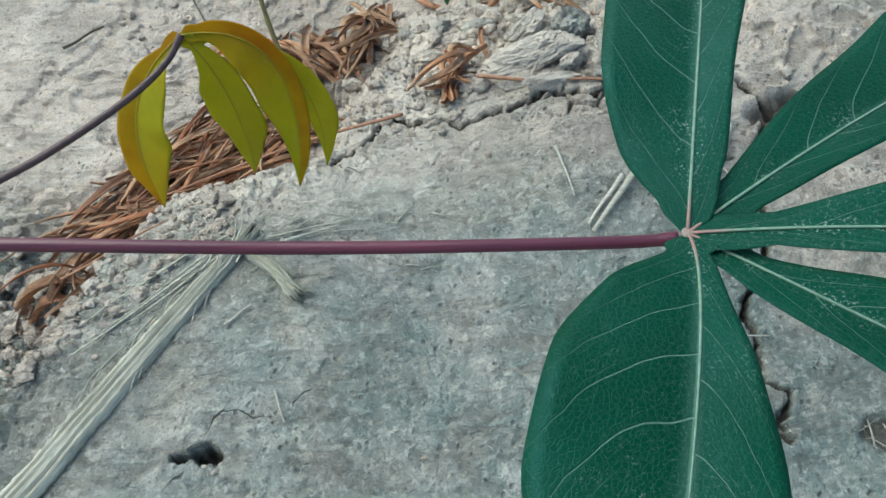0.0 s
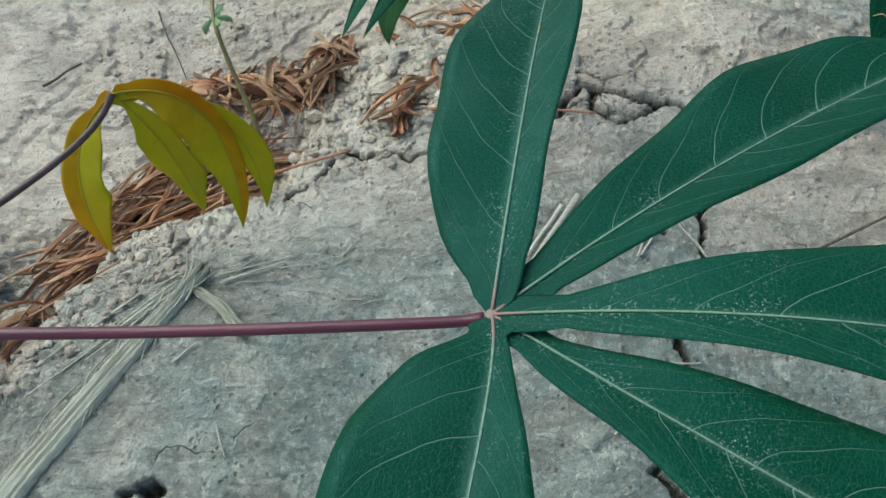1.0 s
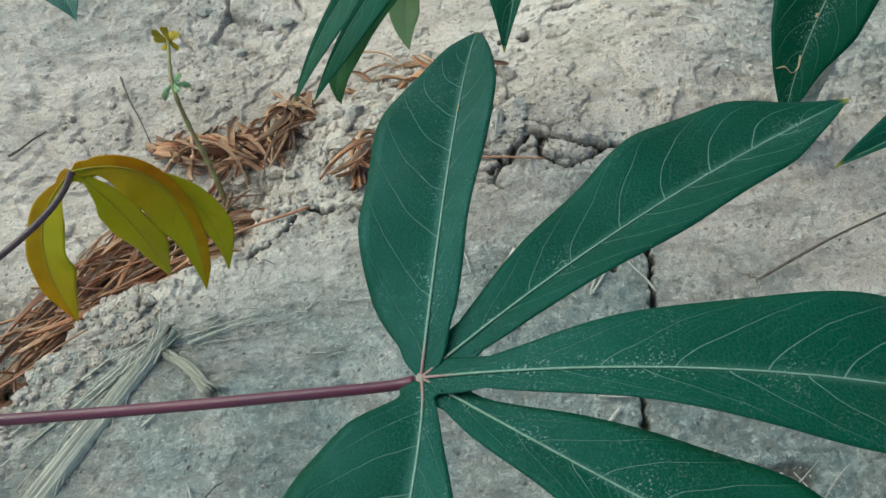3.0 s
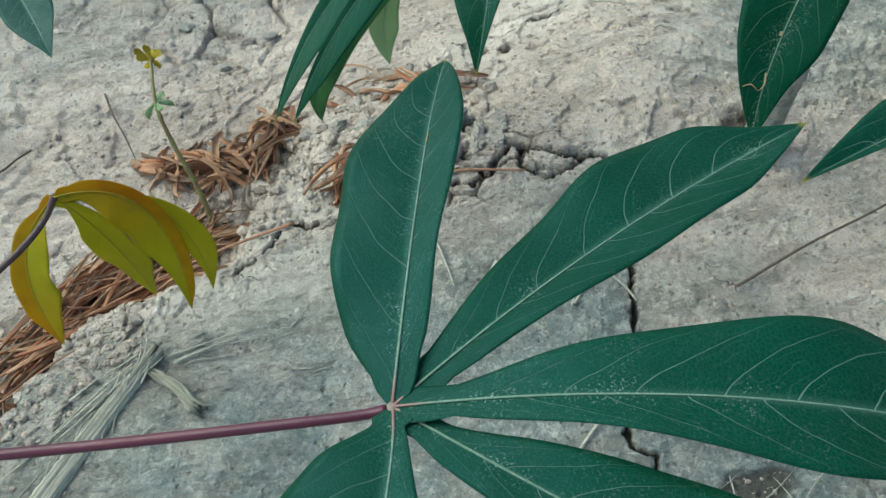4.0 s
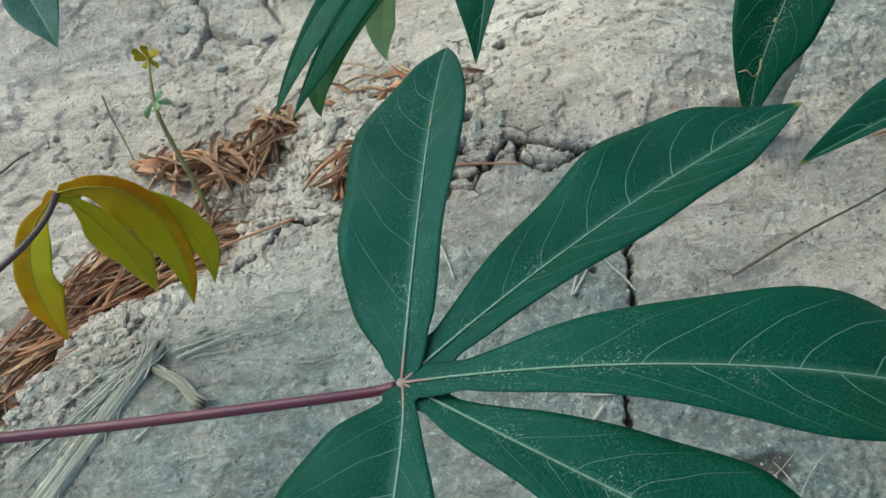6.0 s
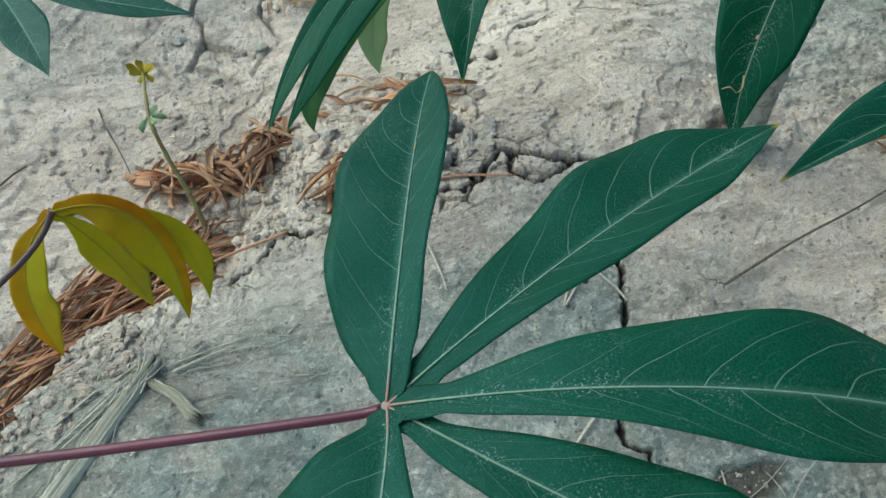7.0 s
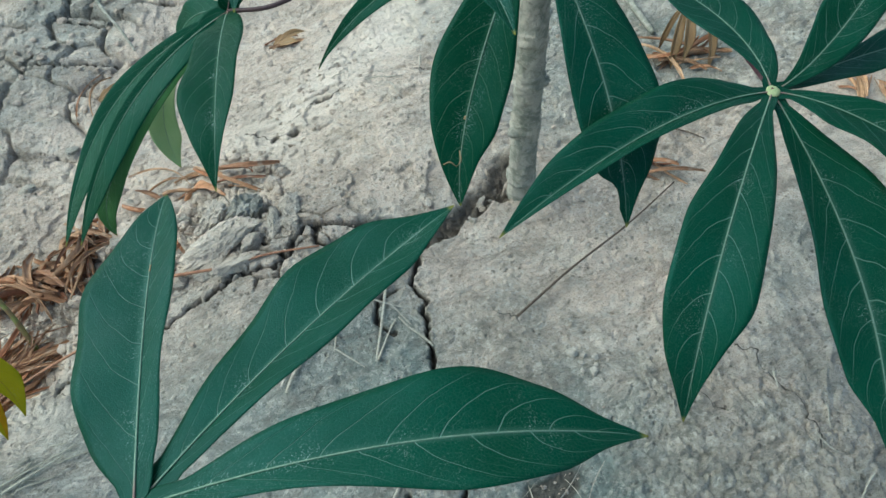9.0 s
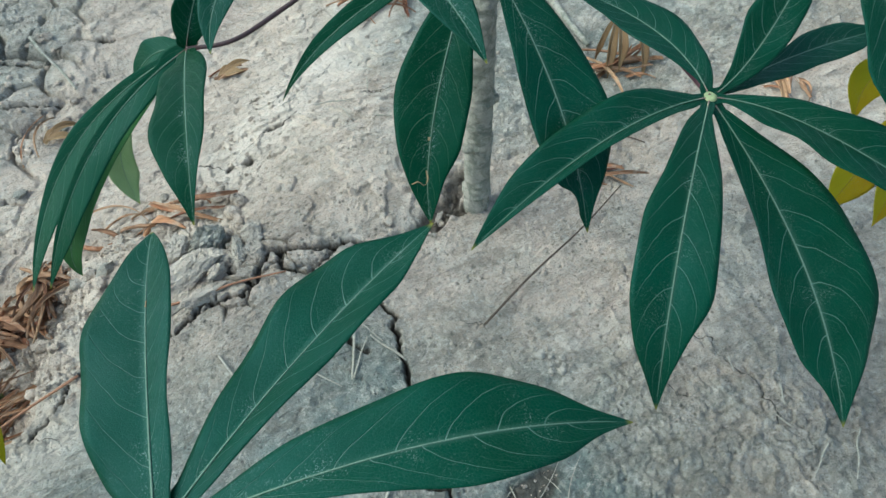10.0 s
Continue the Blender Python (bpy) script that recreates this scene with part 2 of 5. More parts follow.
STRAW_PALE = straw_material("bleached_straw", ((0.56, 0.53, 0.44), (0.48, 0.46, 0.38), (0.62, 0.58, 0.50)), (0.50, 0.49, 0.43))
STRIP = wood_material("weathered_bamboo", (0.49, 0.475, 0.39), (0.27, 0.255, 0.20), (22.0, 520.0, 200.0), (0.30, 0.29, 0.225))
TWIG = wood_material("dry_twig", (0.15, 0.115, 0.09), (0.08, 0.06, 0.045))
RED_STALK = wood_material("reddish_dry_stalk", (0.42, 0.24, 0.15), (0.28, 0.13, 0.08))
BARK = bark_material()
SCAR = stalk_material("dry_scar", (0.36, 0.27, 0.14), (0.24, 0.17, 0.09), 0.8)
GREEN_STEM = stalk_material("green_weed_stem", (0.17, 0.19, 0.05), (0.16, 0.10, 0.05), 0.55, (90.0, 90.0, 160.0))


# ---- ground ----
def lattice(x, y, seed):
    """Smooth value noise in 0..1 over arrays."""
    xi, yi = np.floor(x).astype(np.int64), np.floor(y).astype(np.int64)
    fx, fy = x - xi, y - yi
    fx, fy = fx * fx * (3 - 2 * fx), fy * fy * (3 - 2 * fy)

    def corner(i, j):
        h = (i * 374761393 + j * 668265263 + seed * 974711) & 0x7FFFFFFF
        h = ((h ^ (h >> 13)) * 1274126177) & 0x7FFFFFFF
        return ((h ^ (h >> 16)) & 0xFFFF) / 65535.0

    low = corner(xi, yi) * (1 - fx) + corner(xi + 1, yi) * fx
    high = corner(xi, yi + 1) * (1 - fx) + corner(xi + 1, yi + 1) * fx
    return low * (1 - fy) + high * fy


def fbm(x, y, scale, octaves, seed, gain=0.5):
    total, size, amount = 0.0, 1.0, 0.0
    for k in range(octaves):
        total = total + size * (lattice(x * scale * 2**k + 17.3 * k, y * scale * 2**k - 9.1 * k, seed + k) - 0.5)
        amount += size
        size *= gain
    return total / amount


def clods(x, y, scale, seed):
    """Distance to the nearest and second nearest of jittered seeds, the nearest one's random number, and a random slope on it."""
    sx, sy = x * scale, y * scale
    xi, yi = np.floor(sx).astype(np.int64), np.floor(sy).astype(np.int64)
    one, two, who, lean = np.full(sx.shape, 9.0), np.full(sx.shape, 9.0), np.zeros(sx.shape), np.zeros(sx.shape)
    for di in (-1, 0, 1):
        for dj in (-1, 0, 1):
            i, j = xi + di, yi + dj
            h = (i * 73856093 + j * 19349663 + seed * 83492791) & 0x7FFFFFFF
            h = ((h ^ (h >> 13)) * 1274126177) & 0x7FFFFFFF
            rx, ry, rn = (h & 255) / 255.0, ((h >> 8) & 255) / 255.0, ((h >> 16) & 255) / 255.0
            dx, dy = sx - i - 0.1 - 0.8 * rx, sy - j - 0.1 - 0.8 * ry
            d = np.hypot(dx, dy)
            nearer = d < one
            two = np.where(nearer, one, np.minimum(two, d))
            who = np.where(nearer, rn, who)
            lean = np.where(nearer, dx * (ry - 0.5) * 2 + dy * (rn - 0.5) * 2, lean)
            one = np.where(nearer, d, one)
    return one, two, who, lean


def smooth(x, lo, hi):
    s = np.clip((x - lo) / (hi - lo), 0, 1)
    return s * s * (3 - 2 * s)


def to_line(x, y, line):
    """Distance to a broken line, and the signed side of it (left of its way is plus)."""
    best, side = np.full(x.shape, 99.0), np.zeros(x.shape)
    for (ax, ay), (bx, by) in zip(line, line[1:]):
        dx, dy = bx - ax, by - ay
        s = np.clip(((x - ax) * dx + (y - ay) * dy) / (dx * dx + dy * dy), 0, 1)
        d = np.hypot(x - ax - s * dx, y - ay - s * dy)
        near = d < best
        side = np.where(near, np.sign(dx * (y - ay) - dy * (x - ax)), side)
        best = np.where(near, d, best)
    return best, side


# the lip of the raised clay bed; left of it the ground drops into the littered furrow
LIP = [(-0.50, 0.02), (-0.270, 0.215), (-0.230, 0.312), (-0.200, 0.374), (-0.177, 0.412), (-0.127, 0.432), (-0.076, 0.460),
       (-0.045, 0.53), (0.015, 0.575), (0.079, 0.61), (0.15, 0.69), (0.256, 0.78), (0.39, 0.89), (0.9, 1.3)]
# cracks: half width, depth, line
CRACKS = [
    (0.0030, 0.012, [(0.098, 0.476), (0.110, 0.472), (0.123, 0.478), (0.131, 0.489), (0.143, 0.500), (0.167, 0.492), (0.183, 0.488), (0.211, 0.480), (0.232, 0.456)]),
    (0.0061, 0.014, [(0.226, 0.450), (0.245, 0.459), (0.269, 0.467), (0.297, 0.477), (0.315, 0.492), (0.328, 0.506)]),
    (0.0022, 0.012, [(0.226, 0.450), (0.217, 0.434), (0.211, 0.422), (0.214, 0.404)]),
    (0.0030, 0.016, [(0.214, 0.404), (0.208, 0.396), (0.207, 0.380), (0.204, 0.365), (0.201, 0.351), (0.196, 0.330), (0.181, 0.318), (0.179, 0.302)]),
    (0.0028, 0.012, [(0.179, 0.302), (0.176, 0.274), (0.178, 0.263), (0.190, 0.256), (0.182, 0.240)]),
    (0.0032, 0.012, [(0.152, 0.262), (0.148, 0.245), (0.148, 0.230), (0.163, 0.214), (0.166, 0.195), (0.160, 0.170)]),
    (0.0022, 0.010, [(0.166, 0.246), (0.174, 0.243), (0.185, 0.231)]),
    (0.0012, 0.005, [(-0.1249, 0.2300), (-0.1239, 0.2349), (-0.1219, 0.2415), (-0.1118, 0.2465), (-0.1036, 0.2486), (-0.0942, 0.2456), (-0.0854, 0.2482)]),
    (0.0007, 0.003, [(-0.0870, 0.2475), (-0.0846, 0.2488), (-0.0800, 0.2559), (-0.0727, 0.2603), (-0.0683, 0.2633), (-0.0641, 0.2690)]),
    (0.0012, 0.005, [(-0.130, 0.226), (-0.136, 0.216), (-0.141, 0.206)]),
    (0.0013, 0.005, [(-0.206, 0.243), (-0.192, 0.243), (-0.179, 0.246)]),
    (0.0026, 0.010, [(-0.074, 0.432), (-0.066, 0.435), (-0.058, 0.443), (-0.047, 0.456), (-0.037, 0.476), (-0.020, 0.475), (-0.004, 0.470), (0.011, 0.468), (0.020, 0.459), (0.032, 0.469), (0.046, 0.472)]),
    (0.0013, 0.008, [(-0.044, 0.420), (-0.052, 0.424), (-0.062, 0.426), (-0.070, 0.436)]),
    (0.0009, 0.004, [(0.254, 0.385), (0.262, 0.370), (0.273, 0.363), (0.279, 0.352)]),
    (0.0012, 0.004, [(0.399, 0.282), (0.417, 0.272), (0.417, 0.253), (0.422, 0.222), (0.420, 0.205), (0.411, 0.186)]),
    (0.0008, 0.003, [(0.363, 0.261), (0.369, 0.242), (0.382, 0.233)]),
    (0.0026, 0.010, [(0.098, 0.476), (0.076, 0.478), (0.052, 0.471)]),
    (0.0034, 0.014, [(0.120, 0.482), (0.110, 0.500), (0.108, 0.520), (0.118, 0.535)]),
    (0.0030, 0.012, [(0.150, 0.497), (0.148, 0.478), (0.166, 0.468), (0.186, 0.474), (0.196, 0.482)]),
    (0.0022, 0.008, [(0.196, 0.420), (0.180, 0.412), (0.172, 0.396), (0.180, 0.382)]),
    (0.0030, 0.012, [(0.505, 0.612), (0.517, 0.600), (0.500, 0.567), (0.508, 0.555)]),
    (0.0012, 0.004, [(0.108, 0.668), (0.127, 0.656), (0.142, 0.641), (0.160, 0.637)]),
    (0.0012, 0.004, [(0.142, 0.645), (0.165, 0.655), (0.186, 0.668), (0.209, 0.666), (0.232, 0.676)]),
    (0.0014, 0.005, [(0.285, 0.678), (0.294, 0.670), (0.306, 0.660), (0.321, 0.663), (0.345, 0.668)]),
    (0.0010, 0.003, [(0.256, 0.734), (0.268, 0.738), (0.281, 0.748), (0.294, 0.759)]),
    (0.0010, 0.003, [(0.258, 0.602), (0.277, 0.600), (0.289, 0.606), (0.306, 0.597)]),
    (0.0030, 0.012, [(-0.110, 0.915), (-0.058, 0.900), (-0.033, 0.896), (0.002, 0.891)]),
    (0.0030, 0.012, [(-0.070, 1.000), (-0.006, 0.960), (0.038, 0.987), (0.075, 0.975)]),
]


def relief(x, y):
    """The ground's height, and fields over it: greyish film, pale crust, shade painted into cracks and holes, and the
    distance (mm) to hairline cracks.
    """
    wx, wy = fbm(x, y, 28.0, 3, 3) * 0.016, fbm(x, y, 28.0, 3, 8) * 0.016
    bed = 0.004 + 0.040 * np.exp(-(((x + 0.14) / 0.22) ** 2 + ((y - 0.28) / 0.17) ** 2)) + 0.036 * np.exp(-((x - 0.26) ** 2 + (y - 0.58) ** 2) / 0.0144) + 0.024 * np.exp(-((x - 0.12) ** 2 + (y - 0.45) ** 2) / 0.010)
    far = smooth(y + 0.3 * x, 0.54, 0.68)
    furrow = -0.032 + 0.024 * smooth(x, -0.09, 0.01) * (1 - smooth(y, 0.70, 0.85)) + 0.010 * far * (1 - smooth(x, -0.09, 0.01)) + 0.03 * smooth(y - 0.5 * x, 0.78, 1.02)
    d, side = to_line(x + 1.6 * wx, y + 1.6 * wy, LIP)
    signed = d * side
    low = smooth(signed, -0.012 - 0.02 * far, 0.030 + 0.14 * far)
    z = bed * (1 - low) + furrow * low
    # crumbled soil in the furrow and along the lip
    back = np.exp(-(((x + 0.06 - 0.35 * (y - 0.95)) / 0.085) ** 4 + ((y - 1.00) / 0.22) ** 4))
    rubble = np.clip((low * (1 - smooth(signed, 0.04, 0.11)) + 0.80 * np.exp(-((signed + 0.012) / 0.030) ** 2)) * (1 - 0.92 * far) + 0.22 * back, 0, 1)
    rubble = rubble * np.clip(0.55 + 2.2 * fbm(x, y, 11.0, 3, 21), 0, 1)
    shard = np.exp(-(((x - 0.085) / 0.05) ** 2 + ((y - 0.55) / 0.05) ** 2))
    rubble = np.clip(rubble + 0.8 * shard + 1.2 * low * smooth(-x, 0.18, 0.25) * (1 - smooth(-x, 0.45, 0.65)) * smooth(y, 0.24, 0.30) * (1 - smooth(y, 0.42, 0.50)), 0, 1)
    lumps = 0.0
    for scale, size, seed in ((48.0, 0.0085, 5), (105.0, 0.0050, 6), (230.0, 0.0024, 7)):
        one, two, who, lean = clods(x + 0.7 * wx, y + 0.7 * wy, scale, seed)
        lumps = lumps + size * (0.15 + 0.85 * who + 0.9 * lean) * smooth(two - one, 0.03, 0.22)
    z = z + rubble * lumps
    # dried plates in the furrow and far off, with open joints
    plates = np.clip(back + 0.25 * np.exp(-(((x + 0.09) / 0.07) ** 2 + ((y - 0.74) / 0.05) ** 2)), 0, 1)
    one, two, who, lean = clods(x + 1.3 * wx, y + 1.3 * wy, 17.0, 15)
    joint = 1 - smooth(two - one, 0.02, 0.13)
    z = z + plates * (0.010 * (who - 0.5) + 0.012 * lean - 0.012 * joint)
    # crumbs and pits on the bed
    one, two, who, _ = clods(x, y, 150.0, 11)
    z = z + (1 - rubble) * 0.0016 * np.where(who > 0.80, np.clip(0.42 - one, 0, 1) * 2.2, 0) - (1 - rubble) * 0.0026 * np.where(who < 0.05, np.clip(0.40 - one, 0, 1) * 2.2, 0)
    z = z + 0.010 * fbm(x, y, 9.0, 3, 31) + (0.0030 - 0.0012 * far + 0.004 * rubble) * fbm(x, y, 38.0, 4, 37, 0.6) - 0.0022 * (1 - low) * smooth(y, 0.42, 0.5) * (np.clip(0.035 - np.abs(fbm(x + wx, y + 0.5 * wy, 20.0, 4, 45, 0.6)), 0, 1) / 0.035) ** 2 * smooth(fbm(x, y, 8.0, 2, 47), 0.0, 0.1) + (0.0014 + 0.0006 * far + 0.003 * rubble) * fbm(x, y, 150.0, 3, 41, 0.7)
    # thin flakes of the skin, with a ragged step at their edge
    flake = fbm(x + wx, y + wy, 14.0, 4, 51, 0.6)
    rear = smooth(y, 0.44, 0.52)
    z = z + (1 - rubble) * (0.0009 + 0.0024 * rear * (1 - 0.3 * far)) * (smooth(flake, 0.02, 0.034) - smooth(-flake, 0.10, 0.112))
    # shattered slabs round the main fissure
    d, _ = to_line(x, y, CRACKS[0][2] + [(0.25, 0.46)])
    broken = np.exp(-((d / 0.030) ** 2)) * smooth(y, 0.40, 0.47)
    one, two, who, lean = clods(x + 1.2 * wx, y + 1.2 * wy, 34.0, 95)
    gap = 1 - smooth(two - one, 0.01, 0.075)
    near = smooth(broken, 0.45, 0.75) * smooth(-x, -0.20, -0.14)
    z = z + near * (0.0040 * (who - 0.45 + 0.6 * lean) - 0.007 * gap)
    # crumbly skin, coarsest on the open bed beside the seven-fingered leaf
    grain = 0.0
    for scale, size, seed in ((68.0, 0.0026, 201), (150.0, 0.0017, 202)):
        one, two, who, lean = clods(x + 0.8 * wx, y + 0.8 * wy, scale, seed)
        grain = grain + size * (who + 0.9 * lean) * smooth(two - one, 0.02, 0.18)
    rough = smooth(fbm(x + wx, y + wy, 9.0, 3, 205), -0.06, 0.10)
    z = z + (1 - rubble) * grain * rough * (0.30 + 0.70 * smooth(x - 0.4 * y, 0.12, 0.26))
    # wavy wrinkles where wet soil once flowed
    flow = fbm(x + 1.5 * wx, y * 0.6 + 1.5 * wy, 26.0, 4, 77, 0.62)
    z = z + (1 - rubble) * 0.0030 * smooth(x - 0.5 * y, 0.10, 0.24) * smooth(-y, -0.44, -0.30) * (1 - np.clip(np.abs(flow) / 0.10, 0, 1) ** 0.7)
    # how much shade is painted in, first between slabs and plates
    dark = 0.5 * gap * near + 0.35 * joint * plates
    hair, fade = np.full(x.shape, 9.0), np.zeros(x.shape)
    for half, depth, line in CRACKS:
        xs, ys = [p[0] for p in line], [p[1] for p in line]
        box = (x > min(xs) - 0.03) & (x < max(xs) + 0.03) & (y > min(ys) - 0.03) & (y < max(ys) + 0.03)
        bx, by = x[box], y[box]
        jx, jy = 0.011 * fbm(bx, by, 62.0, 3, 61, 0.5), 0.011 * fbm(bx, by, 62.0, 3, 67, 0.5)
        d, side = to_line(bx + jx, by + jy, line)
        if half < 0.0055:
            jx, jy = jx + 0.0040 * fbm(bx, by, 240.0, 2, 63), jy + 0.0040 * fbm(bx, by, 240.0, 2, 69)
            d, side = to_line(bx + jx, by + jy, line)
            # crisp narrow crack: kept as a signed distance, in units of a hairline's width
            unit = max(1.0, half / 0.0009)
            ends = np.minimum(np.hypot(bx + jx - line[0][0], by + jy - line[0][1]), np.hypot(bx + jx - line[-1][0], by + jy - line[-1][1]))
            nearer = (d < 0.007) & (d < np.abs(hair[box]) * unit / 1000)
            hair[box] = np.where(nearer, 1000 * d * side / unit, hair[box])
            fade[box] = np.where(nearer, smooth(ends, 0.002, 0.012), fade[box])
            if half < 0.0016:
                continue
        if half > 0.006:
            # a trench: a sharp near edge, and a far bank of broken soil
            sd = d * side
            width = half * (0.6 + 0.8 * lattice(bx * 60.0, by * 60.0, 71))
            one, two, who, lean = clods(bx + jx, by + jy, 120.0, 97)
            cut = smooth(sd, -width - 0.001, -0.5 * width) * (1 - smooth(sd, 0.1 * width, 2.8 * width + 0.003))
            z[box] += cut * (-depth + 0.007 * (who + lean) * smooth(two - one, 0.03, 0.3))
            # shade painted down in the trench
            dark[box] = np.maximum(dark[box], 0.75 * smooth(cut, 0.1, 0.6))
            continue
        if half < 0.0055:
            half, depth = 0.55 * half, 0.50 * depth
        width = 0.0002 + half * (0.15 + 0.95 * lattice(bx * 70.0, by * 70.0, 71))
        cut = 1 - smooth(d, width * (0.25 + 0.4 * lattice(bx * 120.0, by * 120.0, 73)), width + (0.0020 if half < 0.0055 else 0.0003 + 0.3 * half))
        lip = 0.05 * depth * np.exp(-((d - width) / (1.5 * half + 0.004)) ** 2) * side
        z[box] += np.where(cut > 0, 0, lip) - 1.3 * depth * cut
        # shade painted over the cut, on top of its real depth
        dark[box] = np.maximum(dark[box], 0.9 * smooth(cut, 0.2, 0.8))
    # a hole where a clod fell in, with shade painted inside
    hx, hy = x + 0.013 * fbm(x, y, 70.0, 3, 81) + 0.006 * fbm(x, y, 210.0, 2, 85), y + 0.010 * fbm(x, y, 70.0, 3, 83) + 0.006 * fbm(x, y, 210.0, 2, 87)
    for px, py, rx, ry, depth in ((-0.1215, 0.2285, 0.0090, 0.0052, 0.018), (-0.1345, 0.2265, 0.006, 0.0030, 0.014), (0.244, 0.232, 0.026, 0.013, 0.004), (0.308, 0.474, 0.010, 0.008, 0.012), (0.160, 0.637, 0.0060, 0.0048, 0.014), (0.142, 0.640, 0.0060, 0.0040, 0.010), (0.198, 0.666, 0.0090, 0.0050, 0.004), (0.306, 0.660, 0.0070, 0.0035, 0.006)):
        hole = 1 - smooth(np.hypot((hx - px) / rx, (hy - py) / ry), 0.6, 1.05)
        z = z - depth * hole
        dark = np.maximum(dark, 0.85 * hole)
    film = np.clip(1.0 - 0.9 * smooth(signed, -0.04, 0.0) * smooth(y, 0.33, 0.40) - 2.0 * low * smooth(y, 0.36, 0.46) - 1.1 * smooth(y + 0.25 * x, 0.40, 0.62) + 0.2 * smooth(x, 0.27, 0.42), 0.0, 1.0)
    film = film * (1 - 0.42 * smooth(y, 0.36, 0.45) * (1 - smooth(x, 0.18, 0.32)) * (1 - back))
    film = np.maximum(np.maximum(film, 0.55 * back), np.maximum(0.75 * smooth(x, 0.24, 0.40) * smooth(y, 0.46, 0.56), 0.40 * smooth(-x, 0.05, 0.25) * smooth(y, 0.66, 0.80)))
    film = np.maximum(film, 1.0 - smooth(y + 0.3 * x, 0.27, 0.40)) * (1 - 0.45 * smooth(x, 0.26, 0.38) * (1 - smooth(y, 0.42, 0.50)))
    film = film * (1 - 0.65 * smooth(x, 0.17, 0.23) * smooth(y, 0.26, 0.34) * (1 - smooth(x, 0.38, 0.48)) * (1 - smooth(y, 0.44, 0.50)))
    film = np.clip(film * (0.84 + 0.8 * fbm(0.8 * x + 0.6 * y + 2 * wx, 0.8 * y - 0.6 * x + 2 * wy, 6.0, 3, 91)), 0, 1)
    crust = np.exp(-(((signed + 0.030) / 0.045) ** 2)) * smooth(y, 0.36, 0.42)
    # far from the plants the ground is plain
    plain = smooth(np.hypot(x - 0.1, y - 0.5), 0.75, 1.3)
    film, crust = film * (1 - plain) + 0.45 * plain, crust * (1 - plain)
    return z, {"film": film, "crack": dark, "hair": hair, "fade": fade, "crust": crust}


def spread(lo, fine_lo, fine_hi, hi, step, coarse):
    """Places along one axis: fine in the middle, coarser round it, then growing to the horizon."""
    middle = np.arange(fine_lo, fine_hi, step)
    left, right = np.arange(lo, fine_lo, coarse), np.arange(fine_hi, hi, coarse)
    far = 0.02 * 1.5 ** np.arange(0, 22)
    far = np.cumsum(far)
    return np.concatenate([(lo - far)[::-1], left, middle, right, hi + far])


def build_ground():
    gx = spread(-0.62, -0.27, 0.50, 0.95, 0.00105, 0.0026)
    gy = spread(0.02, 0.16, 0.76, 1.22, 0.00105, 0.0026)
    x, y = np.meshgrid(gx, gy)
    x, y = x.ravel(), y.ravel()
    z, fields = relief(x, y)
    n, m = len(gx), len(gy)
    i = (np.arange(m - 1)[:, None] * n + np.arange(n - 1)[None, :]).ravel()
    quads = np.stack([i, i + 1, i + n + 1, i + n], axis=1).astype(np.int32)
    me = bpy.data.meshes.new("ground")
    me.vertices.add(len(x))
    me.vertices.foreach_set("co", np.stack([x, y, z], axis=1).astype(np.float32).ravel())
    me.loops.add(quads.size)
    me.loops.foreach_set("vertex_index", quads.ravel())
    me.polygons.add(len(quads))
    me.polygons.foreach_set("loop_start", np.arange(0, quads.size, 4, dtype=np.int32))
    me.update(calc_edges=True)
    me.polygons.foreach_set("use_smooth", np.ones(len(quads), dtype=bool))
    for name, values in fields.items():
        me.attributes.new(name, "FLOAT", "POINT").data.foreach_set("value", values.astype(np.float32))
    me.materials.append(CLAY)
    me.update()
    tagged(new("ground", me), "dry cracked grey-beige clay soil with a crumbling edge", "ground", kind="structure")
    return gx, gy, z.reshape(m, n)


GRID = build_ground()


def ground_at(x, y):
    gx, gy, z = GRID
    i, j = np.searchsorted(gx, x) - 1, np.searchsorted(gy, y) - 1
    u, v = (x - gx[i]) / (gx[i + 1] - gx[i]), (y - gy[j]) / (gy[j + 1] - gy[j])
    return float((z[j, i] * (1 - u) + z[j, i + 1] * u) * (1 - v) + (z[j + 1, i] * (1 - u) + z[j + 1, i + 1] * u) * v)


# ---- helpers for things ----
def part(name, bm, material, parent=None, label=""):
    me = bpy.data.meshes.new(name)
    bm.to_mesh(me)
    bm.free()
    for f in me.polygons:
        f.use_smooth = True
    me.materials.append(material)
    ob = new(name, me)
    if parent:
        ob.parent = parent
    return tagged(ob, label)


def thing(name, at, label, category, group=""):
    ob = new(name)
    ob.location = at
    ob.empty_display_size = 0.02
    return tagged(ob, label, category, group)


def bend(points, steps):
    """A smooth line through the points (Catmull-Rom)."""
    ps = [Vector(p) for p in points]
    ps = [2 * ps[0] - ps[1], *ps, 2 * ps[-1] - ps[-2]]
    line = []
    for i in range(1, len(ps) - 2):
        p0, p1, p2, p3 = ps[i - 1 : i + 3]
        for k in range(steps):
            s = k / steps
            line.append(0.5 * (2 * p1 + (p2 - p0) * s + (2 * p0 - 5 * p1 + 4 * p2 - p3) * s * s + (3 * p1 - p0 - 3 * p2 + p3) * s**3))
    line.append(ps[-2])
    return line


